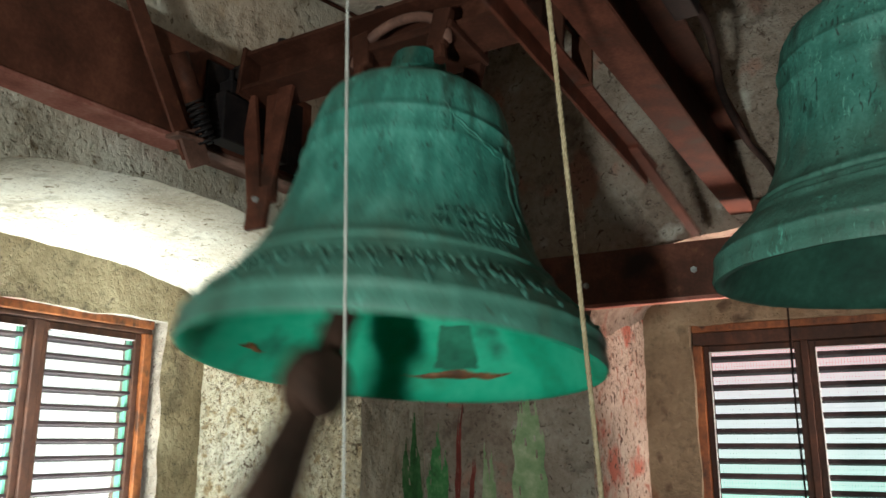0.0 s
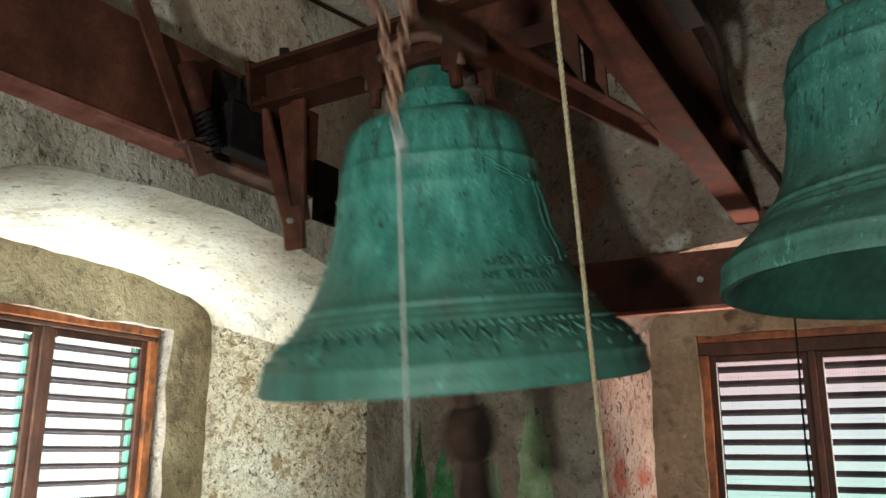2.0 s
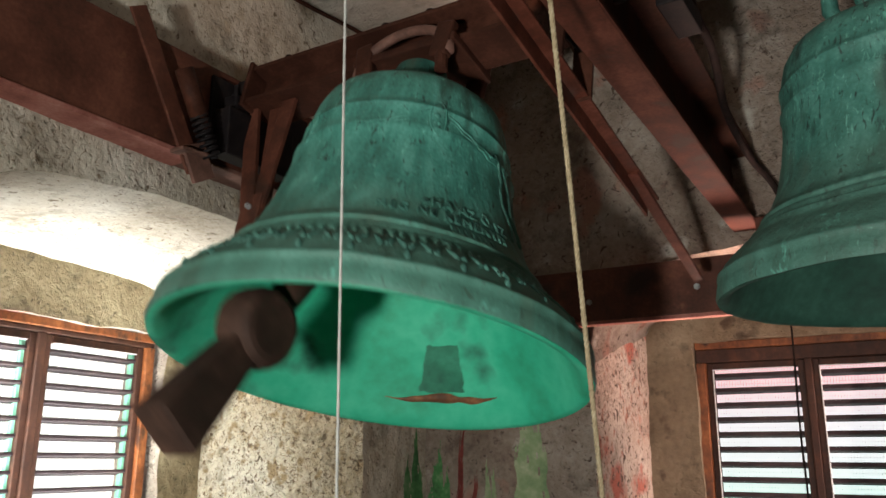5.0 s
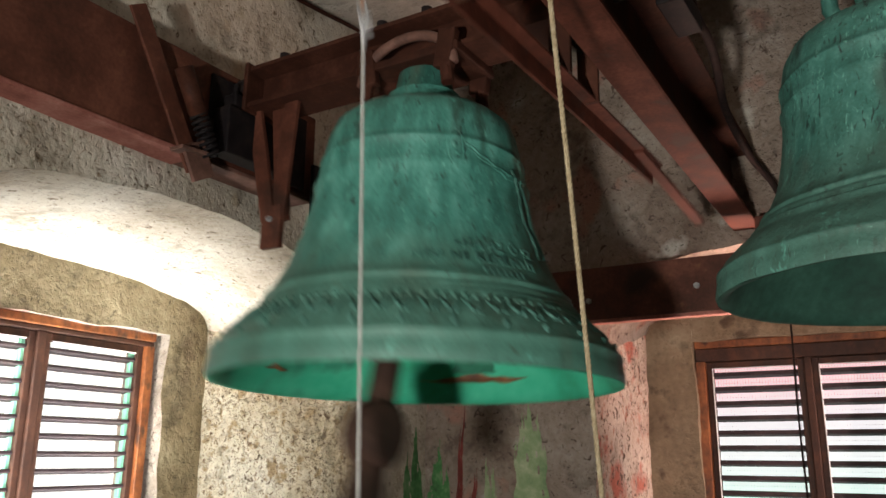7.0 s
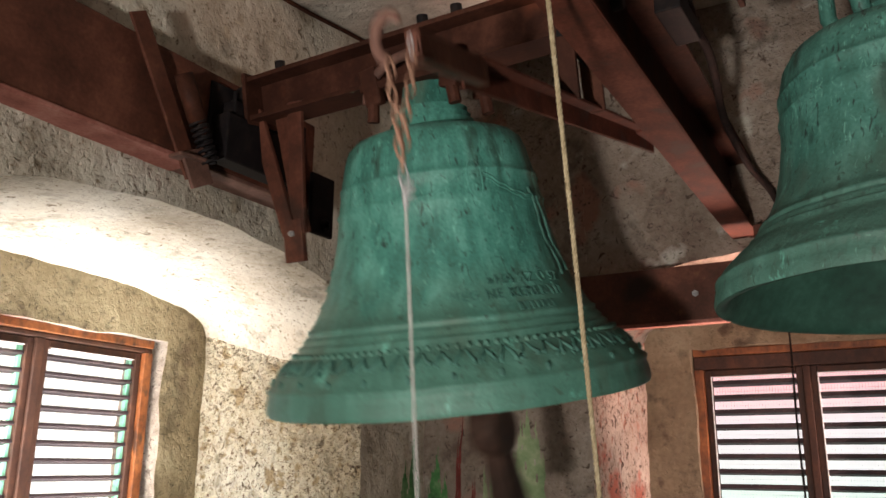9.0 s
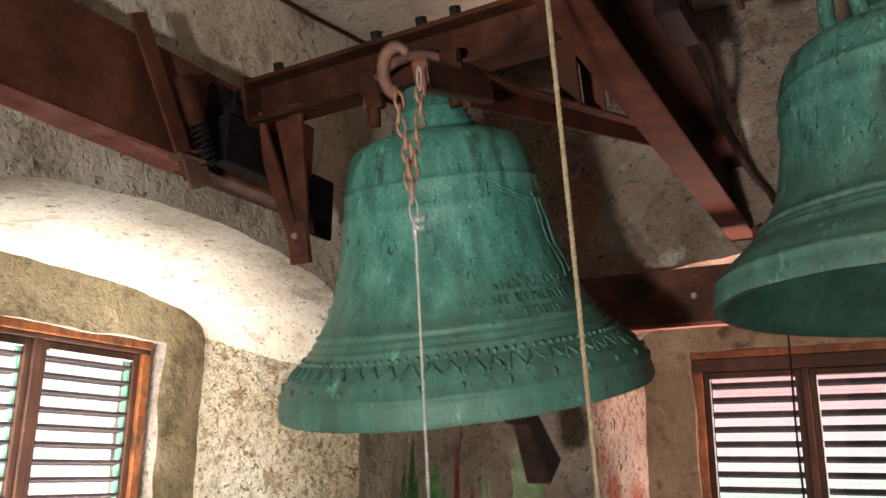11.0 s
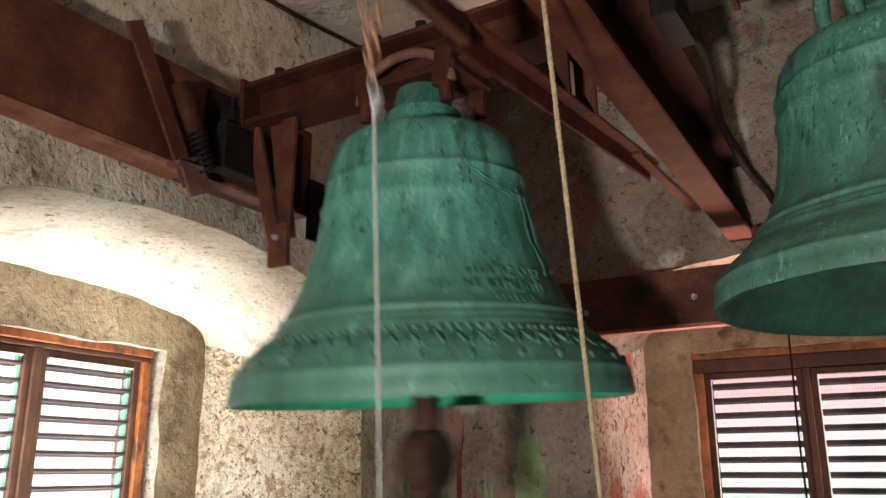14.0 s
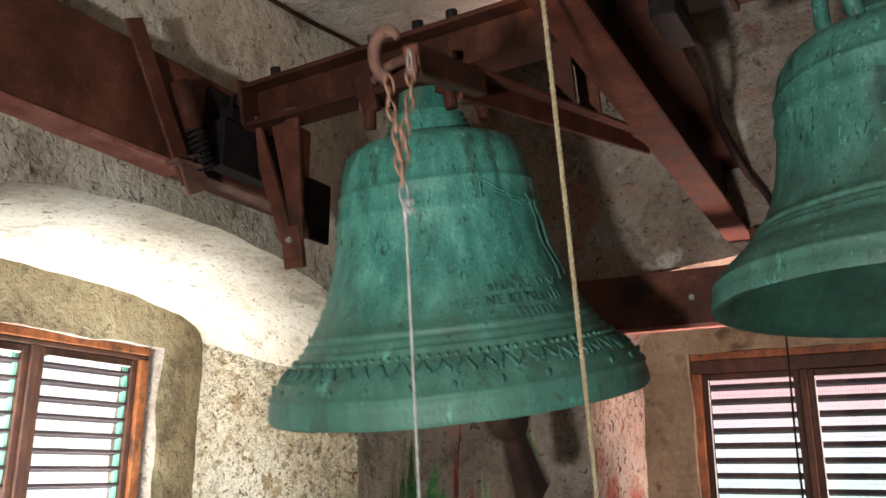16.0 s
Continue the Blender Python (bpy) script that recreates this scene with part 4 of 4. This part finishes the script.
box(bm, (0.075, 0.012, 0.10), Matrix.Translation((-0.205, -0.03, 2.255)) @ pose(0, 0, 0, 0, -28), 0.002)
box(bm, (0.09, 0.05, 0.010), Matrix.Translation((-0.235, -0.03, 2.272)) @ pose(0, 0, 0, 0, -4), 0.002)
part("foot_bracket", bm, M_RUST, stop, "pinkish painted bracket")
# Black sheet added for the shade on the beam by the bearing.
bm = bmesh.new()
box(bm, (0.40, 0.010, 0.235), Matrix.Translation((0.055, 0.011, 2.428)), 0.003)
cover = part("shade_plate", bm, M_DARK, stop, "black sheet for the shade on the beam")
bm = bmesh.new()
bolt(bm, (-0.085, 0.005, 2.43), (0, -1, 0), 0.009)
part("bolt", bm, M_ZINC, cover, "bright bolt head")

bm = bmesh.new()
box(bm, (0.11, 0.016, 0.20), Matrix.Translation((0.325, -0.01, 2.30)), 0.005)
tube(bm, [(0.335 + 0.016 * math.cos(a), -0.022, 2.235 + 0.016 * math.sin(a)) for a in [k * math.pi / 8 for k in range(16)]], 0.006, 8, True)
part("end_plate", bm, M_DARK, stop, "black end plate with an eyelet")

# clip with two bolts in the channel's end, between the bells
clip = thing("beam_clip", "rusty red steel clip bolted to the beam's end", "clip", Matrix.Translation(place(0.284, -1.9, ZB)) @ BEAM @ pose(0, 0, 0, 0, 0, 1.96))
bm = bmesh.new()
box(bm, (0.05, 0.010, 0.16), Matrix.Translation((3.40, -0.018, 0.125)), 0.002)
box(bm, (0.05, 0.055, 0.010), Matrix.Translation((3.40, -0.045, 0.050)), 0.002)
plate = part("plate", bm, M_PALERED, clip)
for x, z in ((3.395, 0.10), (3.405, 0.16)):
    bm = bmesh.new()
    bolt(bm, (x, -0.023, z), (0, -1, 0), 0.012)
    part("bolt", bm, M_RUST, plate)
for x in (3.34, 3.46):
    bm = bmesh.new()
    rod(bm, (x, -0.075, -0.10), (x, -0.075, 0.06), 0.007, 8)
    bolt(bm, (x, -0.075, 0.014), (0, 0, 1), 0.012)
    part("stud", bm, M_DARK, clip, "dark threaded stud")

# packing under the beam's end on the cross beam
bm = bmesh.new()
box(bm, (0.045, 0.05, 2.286 - 2.171), Matrix.Translation(place(0.30, 1.20, (2.286 + 2.171) / 2)) @ BEAM, 0.004)
tagged(part("packing_block", bm, M_STEEL), "rusty steel packing block under the beam", "block")


def wire(name, pts, r, mat, label, category, sides=8):
    """A cable through points, smoothed."""
    pts = [Vector(p) for p in pts]
    fine = []
    for i in range(len(pts) - 1):
        p0, p1, p2, p3 = pts[max(i - 1, 0)], pts[i], pts[i + 1], pts[min(i + 2, len(pts) - 1)]
        for k in range(8):
            f = k / 8
            fine.append(0.5 * (2 * p1 + (p2 - p0) * f + (2 * p0 - 5 * p1 + 4 * p2 - p3) * f * f + (3 * p1 - p0 - 3 * p2 + p3) * f ** 3))
    fine.append(pts[-1])
    bm = bmesh.new()
    tube(bm, fine, r, sides)
    return tagged(part(name, bm, mat, None, "", True), label, category)


on_left = lambda s, k, z: LJ + LD * s + LN * (DL + k) + UP * z
# Brown strip drawn for the dark crease where wall meets ceiling.
wire("cable", [on_left(-1.4, 0.02, 2.99), on_left(-0.95, 0.02, 3.01), on_left(-0.64, 0.02, 3.045), on_left(-0.42, 0.02, 3.075), on_left(-0.13, 0.02, 3.125), on_left(0.40, 0.02, 3.20)], 0.008, M_YOKE, "dark strip drawn along the ceiling crease", "cable")
wire("hose", [(0.50, 1.60, 2.62), (0.594, 1.79, 2.56), (0.687, 1.96, 2.56), (0.759, 2.124, 2.56), (0.835, 2.313, 2.56), (0.905, 2.44, 2.53), (1.03, 2.63, 2.49), (1.12, 2.67, 2.40), (1.18, 2.65, 2.20)], 0.012, M_CABLE, "black flexible hose beside the steel beam", "hose")
wire("cord", [(1.135, 2.70, 2.10), (1.137, 2.70, 1.9), (1.133, 2.70, 1.6), (1.137, 2.70, 1.3), (1.135, 2.70, 0.8)], 0.0035, M_CABLE, "thin dark cord hanging before the window", "cord")


# ---------- painting on the plaster ----------
def wall_paint(o, d, n, k, s0, s1, z0, z1, mat, label, seed, lean=0.0):
    """A brushed patch with a ragged upper edge, following the plaster."""
    bm = bmesh.new()
    nu, nv = 56, 70
    vs = {}
    for i in range(nu + 1):
        for j in range(nv + 1):
            u, v = i / nu, j / nv
            edge = 1 - (2 * abs(u - 0.5)) ** 2.2
            blade = 0.5 + 0.5 * noise.noise(Vector((u * 6.0 + v * 0.8, seed, 0.3))) + 0.18 * noise.noise(Vector((u * 26, seed, v * 3)))
            tall = (0.42 + 0.80 * blade) * edge ** 0.45
            worn = noise.noise(Vector((u * 14, v * 22, seed)))
            if v < tall and worn < 0.62 and 2 * abs(u - 0.5) < 0.86 + 0.25 * noise.noise(Vector((seed, v * 9, 0))):
                vs[i, j] = bm.verts.new(rough(o + d * (s0 + (s1 - s0) * u + lean * v) + n * k + UP * (z0 + (z1 - z0) * v)) + n * 0.003)
    for i in range(nu):
        for j in range(nv):
            q = [vs.get(c) for c in ((i, j), (i + 1, j), (i + 1, j + 1), (i, j + 1))]
            if all(q):
                bm.faces.new(q)
    tagged(part("wall_painting", bm, mat, None, "", True), label, "painting", kind="structure")


wall_paint(LJ, LD, LN, DL, 0.27, 0.46, 1.05, 1.66, M_GREEN, "green painted plant on the plaster wall", 1.7)
wall_paint(RJ, RD, RN, DR, -0.725, -0.60, 1.05, 1.64, M_GREEN, "green painted plant on the plaster wall", 4.1)
wall_paint(RJ, RD, RN, DR, -0.585, -0.555, 1.20, 1.72, M_REDPAINT, "dark red painted stem on the plaster wall", 2.2, 0.02)
wall_paint(RJ, RD, RN, DR, -0.525, -0.50, 1.20, 1.52, M_REDPAINT, "dark red painted stem on the plaster wall", 6.6, 0.02)
wall_paint(RJ, RD, RN, DR, -0.33, -0.18, 1.05, 1.80, M_SAGE, "faded green painted plant on the plaster wall", 3.3)
wall_paint(RJ, RD, RN, DR, -0.47, -0.38, 1.05, 1.50, M_SAGE, "faded green painted plant on the plaster wall", 8.3)


# ---------- movement ----------
def bell_angle(t):
    """The large bell's swing from the plumb line, degrees, away from the camera positive."""
    w, u = 2 * math.pi * t / 1.754, (t - 8) / 8
    return 12.9 - 11.855 - (0.732 - 6.909 * u + 0.765 * u * u) * math.cos(w) - (-14.844 + 1.795 * u + 1.771 * u * u) * math.sin(w)


def bell_reach(t):
    u = (t - 8) / 8
    return math.hypot(0.732 - 6.909 * u + 0.765 * u * u, -14.844 + 1.795 * u + 1.771 * u * u)


def motions():
    steps = [i / 15 for i in range(241)]
    base = Matrix.Translation(PIV + AX * BELL_S)
    turn = lambda t: base @ pose(0, 0, 0, bell_angle(t), 0, SWING_TURN)
    walk(swing, [(t, turn(t)) for t in steps])
    walk(clapper, [(t, pose(0, 0, -0.75 * R1, (45.3 - 0.17 * t) * (bell_angle(t - 0.035) - 1.05) / bell_reach(t) - 2.5 - bell_angle(t))) for t in steps])
    walk(pull, [(t, Matrix.Translation(turn(t) @ (HOOK + Vector((0.003, 0, -0.03)))) @ pose(0, 0, 0, 0, -2.3 * max(0, min(1.3, (bell_angle(t) + 1.5) / 14)))) for t in steps])


motions()
